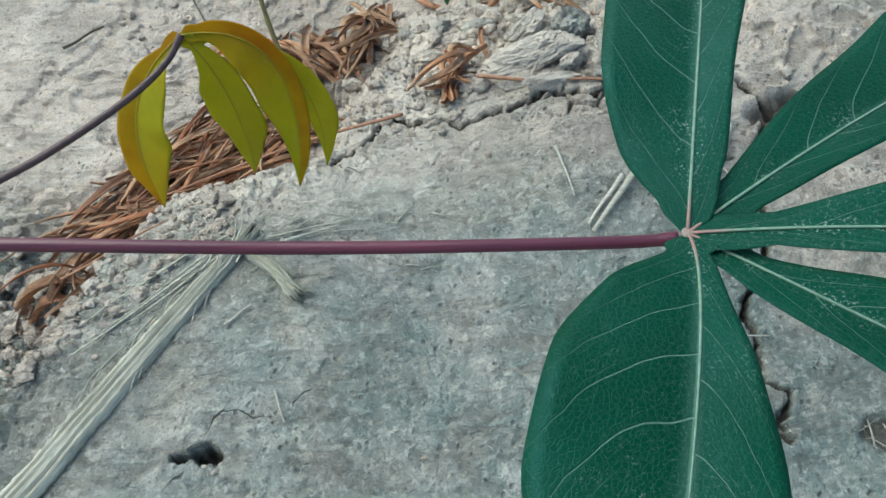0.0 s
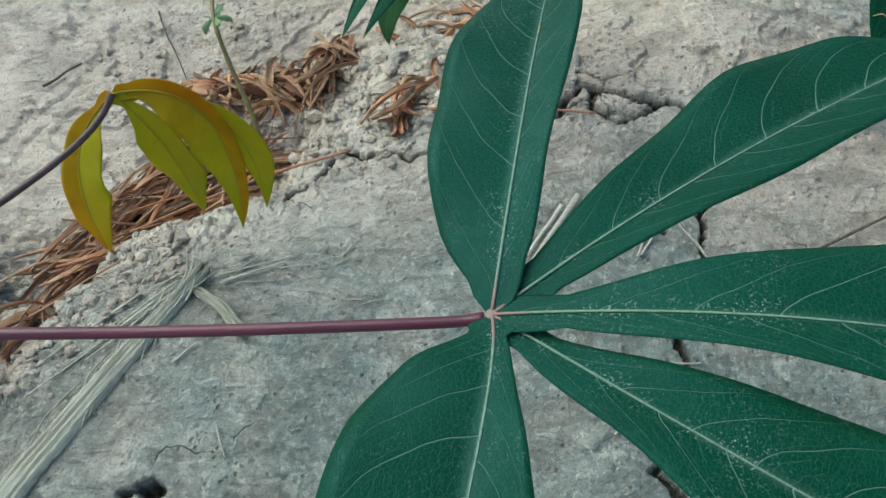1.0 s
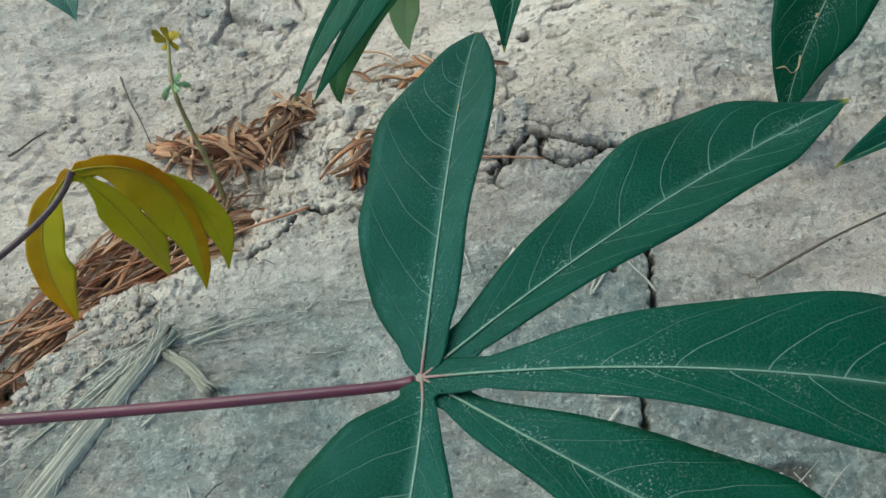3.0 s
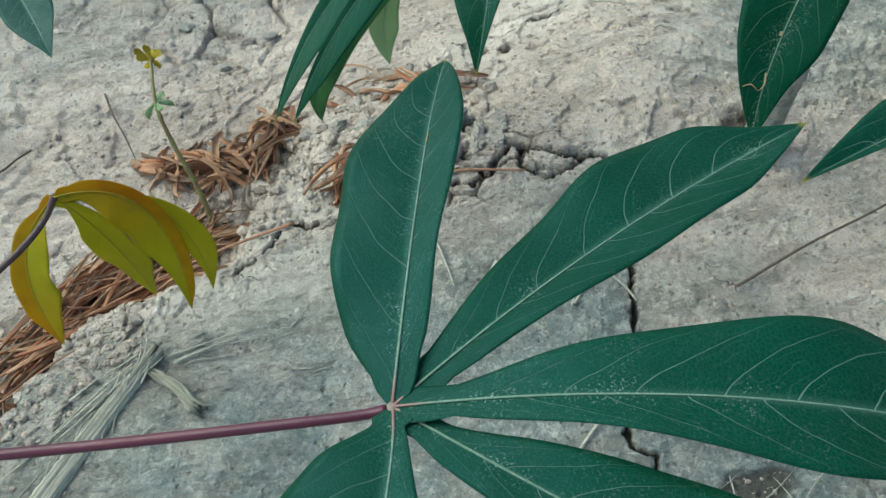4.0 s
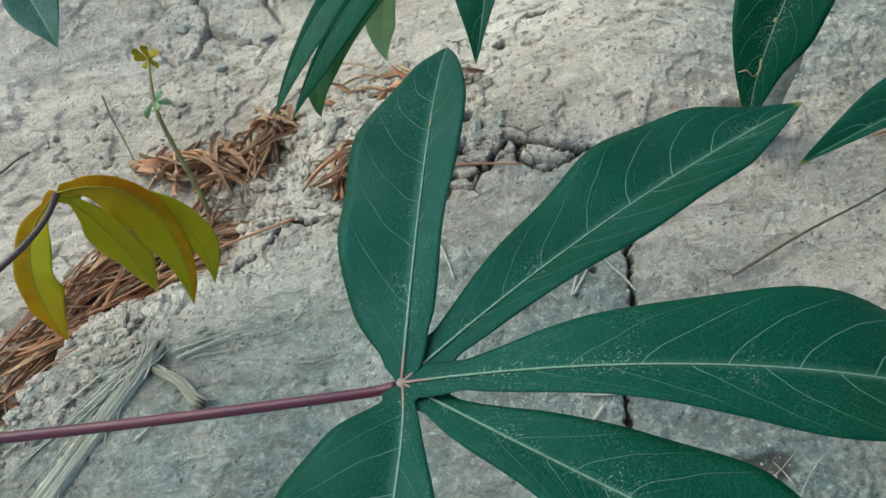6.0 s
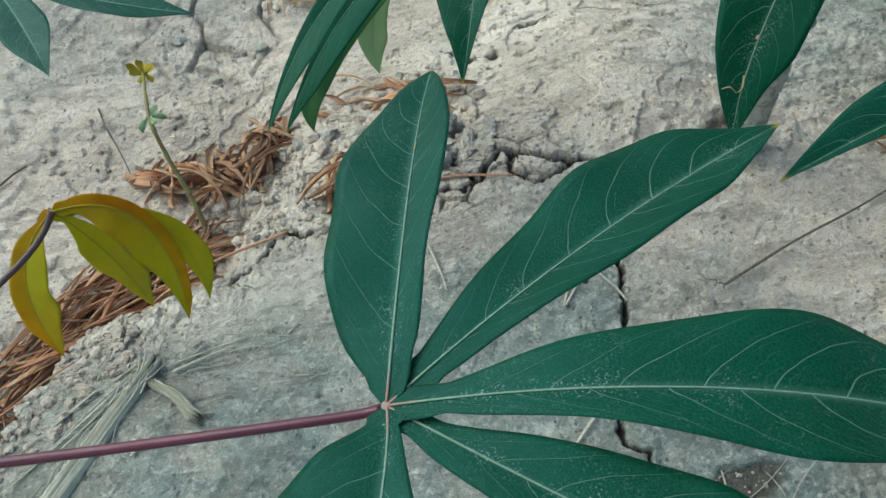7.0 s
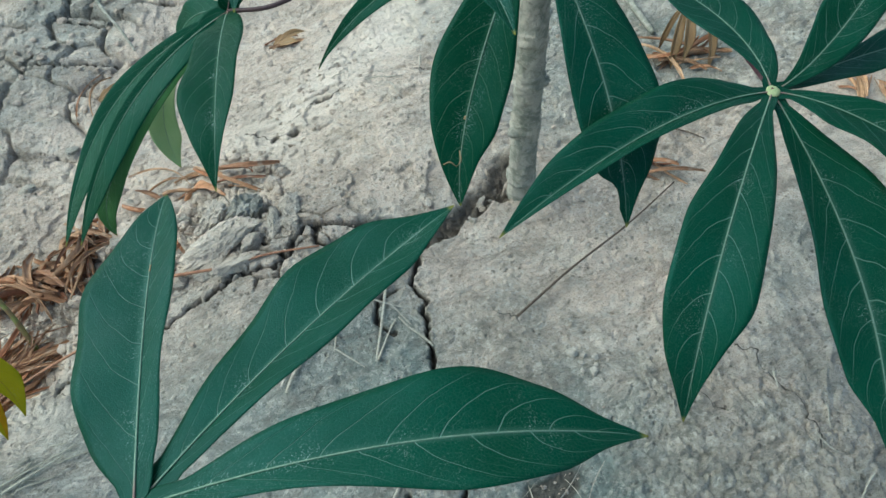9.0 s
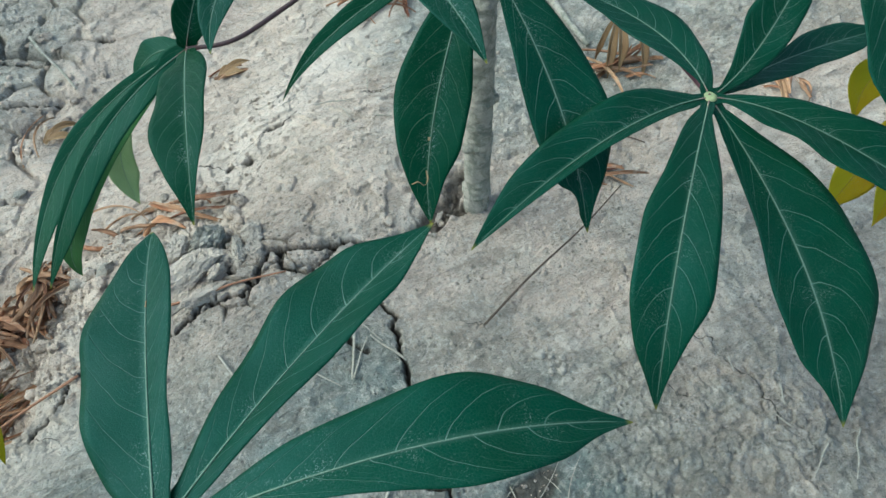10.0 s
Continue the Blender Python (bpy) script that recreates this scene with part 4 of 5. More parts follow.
# ---- woody stems ----
def woody_stem(foot, top, thick, label, seed):
    rnd = random.Random(seed)
    base = Vector((*foot, ground_at(*foot) - 0.004))
    stem = thing("cassava_plant", base, label, "plant", "cassava plants")
    way = Vector(top) - base
    line = [way * s + Vector((0.0012 * math.sin(7 * s + seed), 0.001 * math.cos(5 * s), 0)) for s in (i / 280 for i in range(281))]
    knots = [0.07 + 0.115 * i + rnd.uniform(-0.02, 0.02) for i in range(9)]

    def radius(s):
        swell = sum(0.17 * math.exp(-(((s - k) / 0.007) ** 2)) + 0.10 * math.exp(-(((s - k - 0.016) / 0.005) ** 2)) for k in knots)
        return thick * (1.06 - 0.15 * s) * (1 + swell)

    bm = bmesh.new()
    tube(bm, line, radius, 30)
    for v in bm.verts:
        v.co += 0.0011 * noise.noise_vector(v.co * 110) + 0.0010 * noise.noise_vector(v.co * 330) + 0.0005 * noise.noise_vector(v.co * 800)
    part("stem", bm, BARK, stem)
    for i, k in enumerate(knots[:6]):
        bm = bmesh.new()
        bmesh.ops.create_uvsphere(bm, u_segments=10, v_segments=7, radius=0.0055)
        turn = 2.4 * i + seed
        c = way * k + Vector((math.cos(turn), math.sin(turn), 0)) * thick
        for v in bm.verts:
            v.co.z *= 0.75
            v.co += 0.0014 * noise.noise_vector(v.co * 400 + Vector((i, 0, 0))) + c
        part("leaf_scar", bm, BARK, stem)
    return stem


woody_stem((0.323, 0.474), (0.366, 0.476, 0.40), 0.0104, "upright grey woody cassava stem with knobbly leaf scars", 1)
woody_stem((-0.385, 0.240), (-0.388, 0.243, 0.36), 0.0085, "grey woody cassava stem with leaf stalks", 4)
woody_stem((0.800, 0.220), (0.802, 0.223, 0.36), 0.0085, "grey woody cassava stem with leaf stalks", 6)


# ---- litter ----
def strand_mesh(name, length, width, seed, material, cup=0.5):
    """A dry strip of leaf or straw: curved along, cupped across, ragged at its ends."""
    rnd = random.Random(seed)
    n, k = 12, 2
    bow, sway, twist = rnd.uniform(-0.3, 0.55), rnd.uniform(-0.8, 0.8), rnd.uniform(-3.4, 3.4)
    bm = bmesh.new()
    tops, lows = [], []
    for i in range(n + 1):
        s = i / n
        w = width * (0.25 + 0.75 * math.sin(math.pi * min(1, 0.12 + s * 0.86)) ** 0.6) * rnd.uniform(0.85, 1.1)
        turn = twist * (s - 0.5)
        c = Vector(((s - 0.5) * length, sway * length * (s - 0.5) ** 2, bow * length * (0.25 - (s - 0.5) ** 2)))
        a, b = [], []
        for j in range(-k, k + 1):
            u = j / k
            y, z = u * w / 2, cup * w * (u * u - 0.5) * 0.6
            q = c + Vector((0, y * math.cos(turn) - z * math.sin(turn), y * math.sin(turn) + z * math.cos(turn)))
            a.append(bm.verts.new(q))
            b.append(bm.verts.new(q - Vector((0, 0, 0.0005))))
        tops.append(a)
        lows.append(b)
    for i in range(n):
        for j in range(2 * k):
            bm.faces.new((tops[i][j], tops[i + 1][j], tops[i + 1][j + 1], tops[i][j + 1]))
            bm.faces.new((lows[i][j], lows[i][j + 1], lows[i + 1][j + 1], lows[i + 1][j]))
        bm.faces.new((tops[i][0], lows[i][0], lows[i + 1][0], tops[i + 1][0]))
        bm.faces.new((tops[i][-1], tops[i + 1][-1], lows[i + 1][-1], lows[i][-1]))
    me = bpy.data.meshes.new(name)
    bm.to_mesh(me)
    bm.free()
    for f in me.polygons:
        f.use_smooth = True
    me.materials.append(material)
    return me


STRANDS = [strand_mesh("strand", 0.055 + 0.011 * (i % 6), 0.0024 + 0.0012 * (i % 5) + 0.004 * (i % 7 == 3), 100 + i, STRAW, 0.7 + 0.35 * (i % 3)) for i in range(20)]
PALES = [strand_mesh("strand", 0.05 + 0.012 * i, 0.0022 + 0.0004 * i, 200 + i, STRAW_PALE, 0.9) for i in range(5)]


def litter_pile(spots, count, turn, spread_turn, high, label, seed, size=1.0, meshes=STRANDS, wide=1.0):
    """Dry strips heaped round a line of spots, most of them lying one way."""
    rnd = random.Random(seed)
    cx, cy = sum(s[0] for s in spots) / len(spots), sum(s[1] for s in spots) / len(spots)
    pile = thing("dry_leaf_pile", (cx, cy, ground_at(cx, cy)), label, "dry leaves", "dry leaf piles")
    for i in range(count):
        x, y, r = spots[rnd.randrange(len(spots))]
        d, a = r * math.sqrt(rnd.random()), rnd.uniform(0, 6.283)
        px, py = x + d * math.cos(a), y + d * math.sin(a)
        lift = high * rnd.random() * (1 - 0.7 * d / r) + 0.002
        ob = new("strand", meshes[rnd.randrange(len(meshes))])
        ob.parent = pile
        spin = turn + rnd.gauss(0, spread_turn)
        m = pose(px, py, ground_at(px, py) + lift, rnd.uniform(-35, 35), rnd.gauss(0, 12), spin)
        k = size * rnd.uniform(0.65, 1.2)
        ob.matrix_basis = Matrix.Translation((-cx, -cy, -pile.location.z)) @ m @ Matrix.Diagonal((k, k * wide, k * wide, 1))
    return pile


litter_pile([(-0.235, 0.430, 0.026), (-0.205, 0.455, 0.030), (-0.175, 0.478, 0.032), (-0.145, 0.490, 0.030), (-0.190, 0.505, 0.03), (-0.125, 0.505, 0.02)], 270, 38, 22, 0.020, "heap of curled orange-brown dry leaves in the furrow", 1, 1.0, wide=0.62)
litter_pile([(-0.150, 0.600, 0.020), (-0.110, 0.585, 0.022), (-0.070, 0.600, 0.026), (-0.055, 0.615, 0.02)], 80, 15, 60, 0.014, "tangle of reddish-brown dry leaves on crumbled soil", 2, 0.66, wide=1.7)
litter_pile([(0.021, 0.637, 0.02), (0.062, 0.616, 0.022), (0.103, 0.594, 0.014)], 15, -34, 12, 0.003, "thin brown dry leaf strips lying flat", 3, 0.72, wide=1.2)
litter_pile([(0.014, 0.507, 0.014), (0.030, 0.536, 0.014)], 14, 60, 25, 0.010, "a few curled brown dry leaves beside clods", 4, 0.52, wide=2.0)
litter_pile([(-0.270, 0.368, 0.018), (-0.250, 0.380, 0.014)], 13, 40, 16, 0.008, "small bunch of tan dry leaves at the bed's edge", 5, 0.55, wide=1.8)
litter_pile([(0.400, 0.800, 0.03), (0.370, 0.830, 0.02)], 16, 20, 30, 0.010, "reddish dry leaves lying on pale soil", 6, 0.8)
litter_pile([(0.540, 0.575, 0.022), (0.560, 0.570, 0.02)], 12, -25, 25, 0.010, "folded tan dry leaf on the clay", 7, 0.9)
litter_pile([(0.668, 0.470, 0.020)], 9, 70, 18, 0.010, "shrivelled brown dry leaf", 8, 0.8)
litter_pile([(0.445, 0.450, 0.010)], 7, -30, 15, 0.004, "scrap of brown dry leaf", 9, 0.5)
litter_pile([(-0.038, 0.840, 0.012)], 2, 45, 15, 0.006, "thin tan dry leaf strips on rubble", 10, 0.8)
litter_pile([(0.180, 0.842, 0.020)], 3, 10, 15, 0.006, "crumpled tan dry leaf", 11, 0.7)


def laid(name, a, b, mesh_line, radius, material, label, category, group="", lift=0.0, flat=1.0):
    """A thin stick or straw lying on the ground from a to b."""
    za, zb = ground_at(*a) + lift, ground_at(*b) + lift
    mids = [(a[0] + (b[0] - a[0]) * s, a[1] + (b[1] - a[1]) * s) for s in (0.25, 0.5, 0.75)]
    over_ground = max([0.0] + [ground_at(*m) + lift - (za + (zb - za) * s) for m, s in zip(mids, (0.25, 0.5, 0.75))])
    za, zb = za + over_ground + radius, zb + over_ground * 0.6 + radius
    start, end = Vector((*a, za)), Vector((*b, zb))
    ob = thing(name, start, label, category, group)
    rnd = random.Random(int(1e5 * abs(a[0] + 3 * b[1])))
    size = (end - start).length
    pts = [Vector((0, 0, 0))] + [(end - start) * s + Vector((rnd.uniform(-1, 1), rnd.uniform(-1, 1), rnd.uniform(-0.3, 0.6))) * mesh_line * size for s in (0.33, 0.66)] + [end - start]
    bm = bmesh.new()
    tube(bm, bend(pts, 8), lambda s: radius * (1 - 0.45 * s), 7, flat)
    part("stalk", bm, material, ob)
    return ob


for a, b, r in (((0.198, 0.4416), (0.1622, 0.3639), 0.0015), ((0.1557, 0.4199), (0.2071, 0.3968), 0.0011), ((0.1492, 0.4131), (0.1358, 0.3806), 0.0010), ((0.1365, 0.383), (0.153, 0.3627), 0.0009),
                ((0.1295, 0.405), (0.0948, 0.3602), 0.0024), ((0.1181, 0.3991), (0.0927, 0.366), 0.0017), ((0.164, 0.285), (0.130, 0.250), 0.0012), ((0.186, 0.408), (0.196, 0.385), 0.0008)):
    laid("straw", a, b, 0.008, r, STRAW_PALE, "bleached pale straw lying on the clay", "straw", "bleached straws", 0.001, 0.6)
laid("twig", (0.274, 0.363), (0.448, 0.433), 0.012, 0.0011, TWIG, "thin dark dry twig lying on the clay", "twig", lift=0.002)
laid("twig", (-0.233, 0.717), (-0.192, 0.623), 0.02, 0.0011, TWIG, "thin dark dry twig on pale soil", "twig", lift=0.002)
laid("twig", (-0.330, 0.632), (-0.300, 0.660), 0.05, 0.0014, TWIG, "short dark dry twig on pale soil", "twig", lift=0.002)
laid("stalk", (0.032, 0.499), (0.150, 0.470), 0.03, 0.0014, RED_STALK, "thin reddish dry stalk over the crack", "stalk", lift=0.003)
laid("stalk", (-0.020, 0.452), (-0.190, 0.430), 0.03, 0.0012, RED_STALK, "thin reddish dry stalk over the litter", "stalk", lift=0.012)
for a, b, r in (((0.309, 0.697), (0.296, 0.658), 0.0009), ((0.243, 0.666), (0.279, 0.654), 0.0008), ((0.287, 0.606), (0.300, 0.599), 0.0009), ((0.262, 0.640), (0.268, 0.612), 0.0006), ((0.214, 0.690), (0.232, 0.700), 0.0006)):
    laid("straw", a, b, 0.06, r, STRAW_PALE, "thin bleached rootlet on the pale clay", "straw", "bleached straws", 0.0008)
laid("twig", (-0.0143, 1.006), (0.0184, 0.8956), 0.01, 0.0022, BARK, "pale grey dry twig on broken clay plates", "twig", lift=0.002)
laid("twig", (0.475, 0.505), (0.500, 0.470), 0.03, 0.0010, TWIG, "short thin dark twig on the clay", "twig", lift=0.001)
laid("straw", (-0.0889, 0.2613), (-0.0827, 0.2435), 0.02, 0.0007, STRAW_PALE, "tiny pale straw on the clay", "straw", "bleached straws", 0.0005)
laid("straw", (0.0789, 0.4233), (0.0863, 0.3858), 0.02, 0.0010, STRAW_PALE, "tiny pale straw on the clay", "straw", "bleached straws", 0.0005)
for a, b, r in (((-0.117, 0.362), (-0.174, 0.306), 0.0010), ((-0.128, 0.360), (-0.190, 0.300), 0.0008), ((-0.150, 0.352), (-0.204, 0.305), 0.0009), ((-0.140, 0.343), (-0.205, 0.286), 0.0011), ((-0.128, 0.368), (-0.168, 0.338), 0.0007), ((-0.100, 0.356), (-0.060, 0.372), 0.0014), ((-0.105, 0.362), (-0.055, 0.378), 0.0010)):
    laid("straw", a, b, 0.015, r, STRIP, "weathered grey stalk fibre beside the bamboo strip", "straw", "weathered fibres", 0.001, 0.6)
laid("stalk", (-0.250, 0.366), (-0.165, 0.372), 0.03, 0.0009, RED_STALK, "thin pinkish dry stalk on crumbled soil", "stalk", lift=0.006)
rnd = random.Random(77)
for i in range(26):
    cx, cy = rnd.gauss(-0.085, 0.035), rnd.gauss(0.362, 0.016)
    spin, far = rnd.gauss(0.15, 0.5), rnd.uniform(0.006, 0.022)
    laid("straw", (cx, cy), (cx + far * math.cos(spin), cy + far * math.sin(spin)), 0.03, rnd.uniform(0.0003, 0.0007), STRIP, "fine weathered plant fibre on the clay", "straw", "weathered fibres", 0.0005)
for i in range(3):
    cx, cy = rnd.gauss(0.150, 0.028), rnd.gauss(0.385, 0.022)
    spin, far = rnd.gauss(0.9, 0.6), rnd.uniform(0.012, 0.04)
    laid("straw", (cx, cy), (cx + far * math.cos(spin), cy + far * math.sin(spin)), 0.04, rnd.uniform(0.0004, 0.0010), STRAW_PALE, "bleached pale straw lying on the clay", "straw", "bleached straws", 0.001)
laid("straw", (-0.120, 0.300), (-0.106, 0.313), 0.02, 0.0008, STRAW_PALE, "tiny pale straw on the clay", "straw", "bleached straws", 0.0005)

laid("straw", (0.46, 0.163), (0.431, 0.137), 0.05, 0.0008, STRAW_PALE, "thin bleached straw on wrinkled clay", "straw", "bleached straws", 0.0008)
laid("straw", (0.422, 0.185), (0.416, 0.2), 0.05, 0.0008, STRAW_PALE, "thin bleached straw on wrinkled clay", "straw", "bleached straws", 0.0008)
laid("straw", (0.419, 0.25), (0.414, 0.238), 0.05, 0.0008, STRAW_PALE, "thin bleached straw on wrinkled clay", "straw", "bleached straws", 0.0008)
laid("straw", (0.491, 0.211), (0.476, 0.189), 0.05, 0.0008, STRAW_PALE, "thin bleached straw on wrinkled clay", "straw", "bleached straws", 0.0008)
laid("straw", (0.434, 0.165), (0.409, 0.151), 0.05, 0.0008, STRAW_PALE, "thin bleached straw on wrinkled clay", "straw", "bleached straws", 0.0008)
laid("straw", (0.434, 0.215), (0.428, 0.2), 0.05, 0.0008, STRAW_PALE, "thin bleached straw on wrinkled clay", "straw", "bleached straws", 0.0008)


def bamboo_strip(a, b, wide, seed):
    """A split, fibrous strip of bamboo lying on the bed; built along its own x axis."""
    rnd = random.Random(seed)
    start, end = Vector((*a, ground_at(*a))), Vector((*b, ground_at(*b)))
    way = end - start
    size = way.xy.length
    ob = thing("bamboo_strip", start, "weathered pale split bamboo strip with frayed fibres", "bamboo strip")
    ob.rotation_euler.z = math.atan2(way.y, way.x)
    rise = [max(ground_at(*(start + way * (s + o)).xy) for o in (-0.02, 0.0, 0.02)) - start.z for s in (i / 90 for i in range(91))]
    rise = [sum(rise[max(0, i - 9):i + 10]) / len(rise[max(0, i - 9):i + 10]) + 0.0015 for i in range(91)]
    n, k = 90, 22
    groove = [rnd.uniform(-1, 1) for _ in range(k + 1)]
    drift = [rnd.uniform(-1, 1) for _ in range(k + 1)]
    bm = bmesh.new()
    tops, lows = [], []
    for i in range(n + 1):
        s = i / n
        half = wide / 2 * (0.55 + 0.45 * min(1, s * 1.8)) * (1 + 0.05 * math.sin(9 * s) + 0.05 * noise.noise(Vector((s * 30, 0, seed))))
        a_row, b_row = [], []
        for j in range(k + 1):
            u = 2 * j / k - 1
            fray = 0.008 * (1 + groove[j]) * (1 if i == n else -1 if i == 0 else 0)
            split = noise.noise(Vector((s * 5 + drift[j], j * 0.9, seed)))
            z = 0.0042 * (1 - u * u) ** 0.5 + 0.0010 * groove[j] + 0.0016 * min(0.0, split) + 0.0003 * rnd.uniform(-1, 1) + rise[i]
            ragged = 0.0012 * noise.noise(Vector((s * 45, u * 3, 2.0))) * (abs(u) > 0.9)
            q = Vector((s * size + fray, u * half + ragged + 0.003 * math.sin(3.2 * s), z))
            a_row.append(bm.verts.new(q))
            b_row.append(bm.verts.new(q - Vector((0, 0, 0.0035))))
        tops.append(a_row)
        lows.append(b_row)
    for i in range(n):
        for j in range(k):
            bm.faces.new((tops[i][j], tops[i + 1][j], tops[i + 1][j + 1], tops[i][j + 1]))
            bm.faces.new((lows[i][j], lows[i][j + 1], lows[i + 1][j + 1], lows[i + 1][j]))
        bm.faces.new((tops[i][0], lows[i][0], lows[i + 1][0], tops[i + 1][0]))
        bm.faces.new((tops[i][-1], tops[i + 1][-1], lows[i + 1][-1], lows[i][-1]))
    for i in (0, n):
        for j in range(k):
            bm.faces.new((tops[i][j], tops[i][j + 1], lows[i][j + 1], lows[i][j]))
    bmesh.ops.recalc_face_normals(bm, faces=bm.faces)
    part("strip", bm, STRIP, ob)
    for i in range(18 if wide > 0.01 else 5):
        along_edge = i > 7
        s = rnd.uniform(0.05, 0.8) if along_edge else rnd.uniform(-0.02, 0.2)
        side = rnd.choice((-0.56, 0.56)) if along_edge else rnd.uniform(-0.9, 0.9)
        q = Vector((s * size, side * wide * (0.6 + 0.4 * min(1, s * 1.8)), rise[max(0, min(90, int(90 * s)))] + (0.001 if along_edge else 0.0025)))
        spin = (0.0 if along_edge else math.pi) + rnd.gauss(0, 0.1 if along_edge else 0.3)
        far = rnd.uniform(0.012, 0.035) * (1 if wide > 0.01 else 0.4)
        bm = bmesh.new()
        tube(bm, bend([q, q + Vector((math.cos(spin), math.sin(spin), 0.04)) * far * 0.5, q + Vector((math.cos(spin + 0.2), math.sin(spin + 0.2), 0.0)) * far], 6), lambda s: 0.00065 * (1 - 0.6 * s), 5)
        part("fibre", bm, STRAW_PALE, ob)


bamboo_strip((-0.1185, 0.3560), (-0.2165, 0.2120), 0.0165, 5)
bamboo_strip((-0.1120, 0.3480), (-0.0860, 0.3240), 0.0080, 9)


def weed(foot, node, top):
    base = Vector((*foot, ground_at(*foot)))
    ob = thing("weed_seedling", base, "thin knotty green weed stem with a drooping yellow tip", "plant")
    fork, up = Vector(node) - base, Vector(top) - base
    line = bend([Vector((0, 0, -0.002)), fork * 0.35 + Vector((0.002, 0, 0.004)), fork * 0.7 + Vector((-0.001, 0, 0.003)), fork, up], 12)
    bm = bmesh.new()
    tube(bm, line, lambda s: 0.0025 * (1 - 0.5 * s) * (1 + 0.30 * max(0, math.sin(40 * s)) ** 8), 8)
    part("stem", bm, GREEN_STEM, ob)
    rnd = random.Random(3)
    for i in range(14):
        high = i > 5
        root = base + (up * 0.98 if high else fork)
        a = rnd.uniform(0, 6.28)
        out = rnd.uniform(0.004, 0.011) if high else rnd.uniform(0.007, 0.013)
        rise = rnd.uniform(-0.012, 0.016) if high else rnd.uniform(-0.012, 0.003)
        tip = root + Vector((math.cos(a) * out, math.sin(a) * out, rise))
        mid = (root + tip) / 2 + Vector((math.cos(a), math.sin(a), 0.5)) * 0.003
        wide = 0.0032 if high else 0.0026
        lobe(ob, root, mid, tip, wide, wide, (math.cos(a) * -0.3, -0.6, 0.7), 20, 0.7, LEAF_YELLOW if high else LEAF_PALE, RIB_YOUNG if high else RIB, 0.2, 300 + i, web=0.001)


weed((-0.1070, 0.5155), (-0.1270, 0.5808, 0.0693), (-0.1363, 0.6364, 0.0734))


# a dead leaf standing half folded on the clay
DRY = (0.5566, 0.6, 0.0541)
dry = thing("dry_leaf", DRY, "tan dead cassava leaf folded and drooping on the clay", "dry leaf")
for mid, tip, wide, seed in (((0.5354, 0.5818, 0.0328), (0.5262, 0.5716, -0.0005), 0.0065, 401), ((0.5673, 0.5748, 0.0302), (0.5579, 0.5577, -0.0058), 0.0060, 402), ((0.5463, 0.5796, 0.0376), (0.536, 0.5672, 0.0091), 0.0070, 403), ((0.5336, 0.5946, 0.0353), (0.5266, 0.5972, 0.0045), 0.0040, 404)):
    lobe(dry, DRY, mid, tip, wide, wide * 0.8, (0.0, -0.85, 0.5), 42, 0.7, LEAF_DEAD, RIB_DEAD, 0.0, seed, web=0.003)
for x, y, spin, size in ((-0.030, 0.826, -0.35, 0.046), (0.172, 0.830, -0.10, 0.040)):
    z = ground_at(x, y)
    curl = thing("dry_leaf", (x, y, z + 0.004), "curled tan dead leaf scrap lying on pale soil", "dry leaf", "dry leaf scraps")
    for k, off in enumerate((0.0, 0.55, -0.40)):
        way = Vector((math.cos(spin + off), -math.sin(spin + off), 0)) * size * (1.0 - 0.22 * k)
        tip = Vector((x, y, 0)) + way
        mid = Vector((x, y, z + 0.011 - 0.002 * k)) + 0.5 * way
        lobe(curl, (x, y, z + 0.004), mid, (tip.x, tip.y, ground_at(tip.x, tip.y) + 0.004), 0.0050, 0.0042, (0.1, -0.5, 0.9), 52, 0.7, LEAF_DEAD, RIB_DEAD, 0.0, 421 + k, web=0.002)
laid("stick", (0.545, 0.726), (0.535, 0.622), 0.02, 0.0050, BARK, "short thick pale grey broken stick on the clay", "stick", lift=0.001)


# ---- clods of dry clay ----
def clod_mesh(seed, detail, film, rough=0.10, crust=0.0):
    """A broken lump: a rough ball cut by flat faces, its skin crumbling."""
    rnd = random.Random(seed)
    cuts = []
    for _ in range(20):
        n = Vector((rnd.gauss(0, 1), rnd.gauss(0, 1), rnd.gauss(0, 1))).normalized()
        cuts.append((n, rnd.uniform(0.55, 0.90)))
    bm = bmesh.new()
    bmesh.ops.create_icosphere(bm, subdivisions=detail, radius=1.0)
    off = Vector((rnd.uniform(0, 90), rnd.uniform(0, 90), rnd.uniform(0, 90)))
    for v in bm.verts:
        d = v.co.normalized()
        r = 1.0
        for n, h in cuts:
            c = d.dot(n)
            if c > 0.05:
                r = min(r, h / c)
        r *= 1.0 + 0.10 * noise.fractal(d * 2.3 + off, 0.9, 2.0, 3) + 0.6 * rough * noise.noise(d * 19.0 + off) + rough * (noise.fractal(d * 8.0 + off, 0.7, 2.1, 4) - 1.2 * max(0.0, 0.12 - abs(noise.noise(d * 3.5 - off))) / 0.12)
        v.co = d * r
    me = bpy.data.meshes.new("clay_clod")
    bm.to_mesh(me)
    bm.free()
    me.attributes.new("film", "FLOAT", "POINT").data.foreach_set("value", [film] * len(me.vertices))
    me.attributes.new("crust", "FLOAT", "POINT").data.foreach_set("value", [crust] * len(me.vertices))
    me.materials.append(CLAY)
    return me


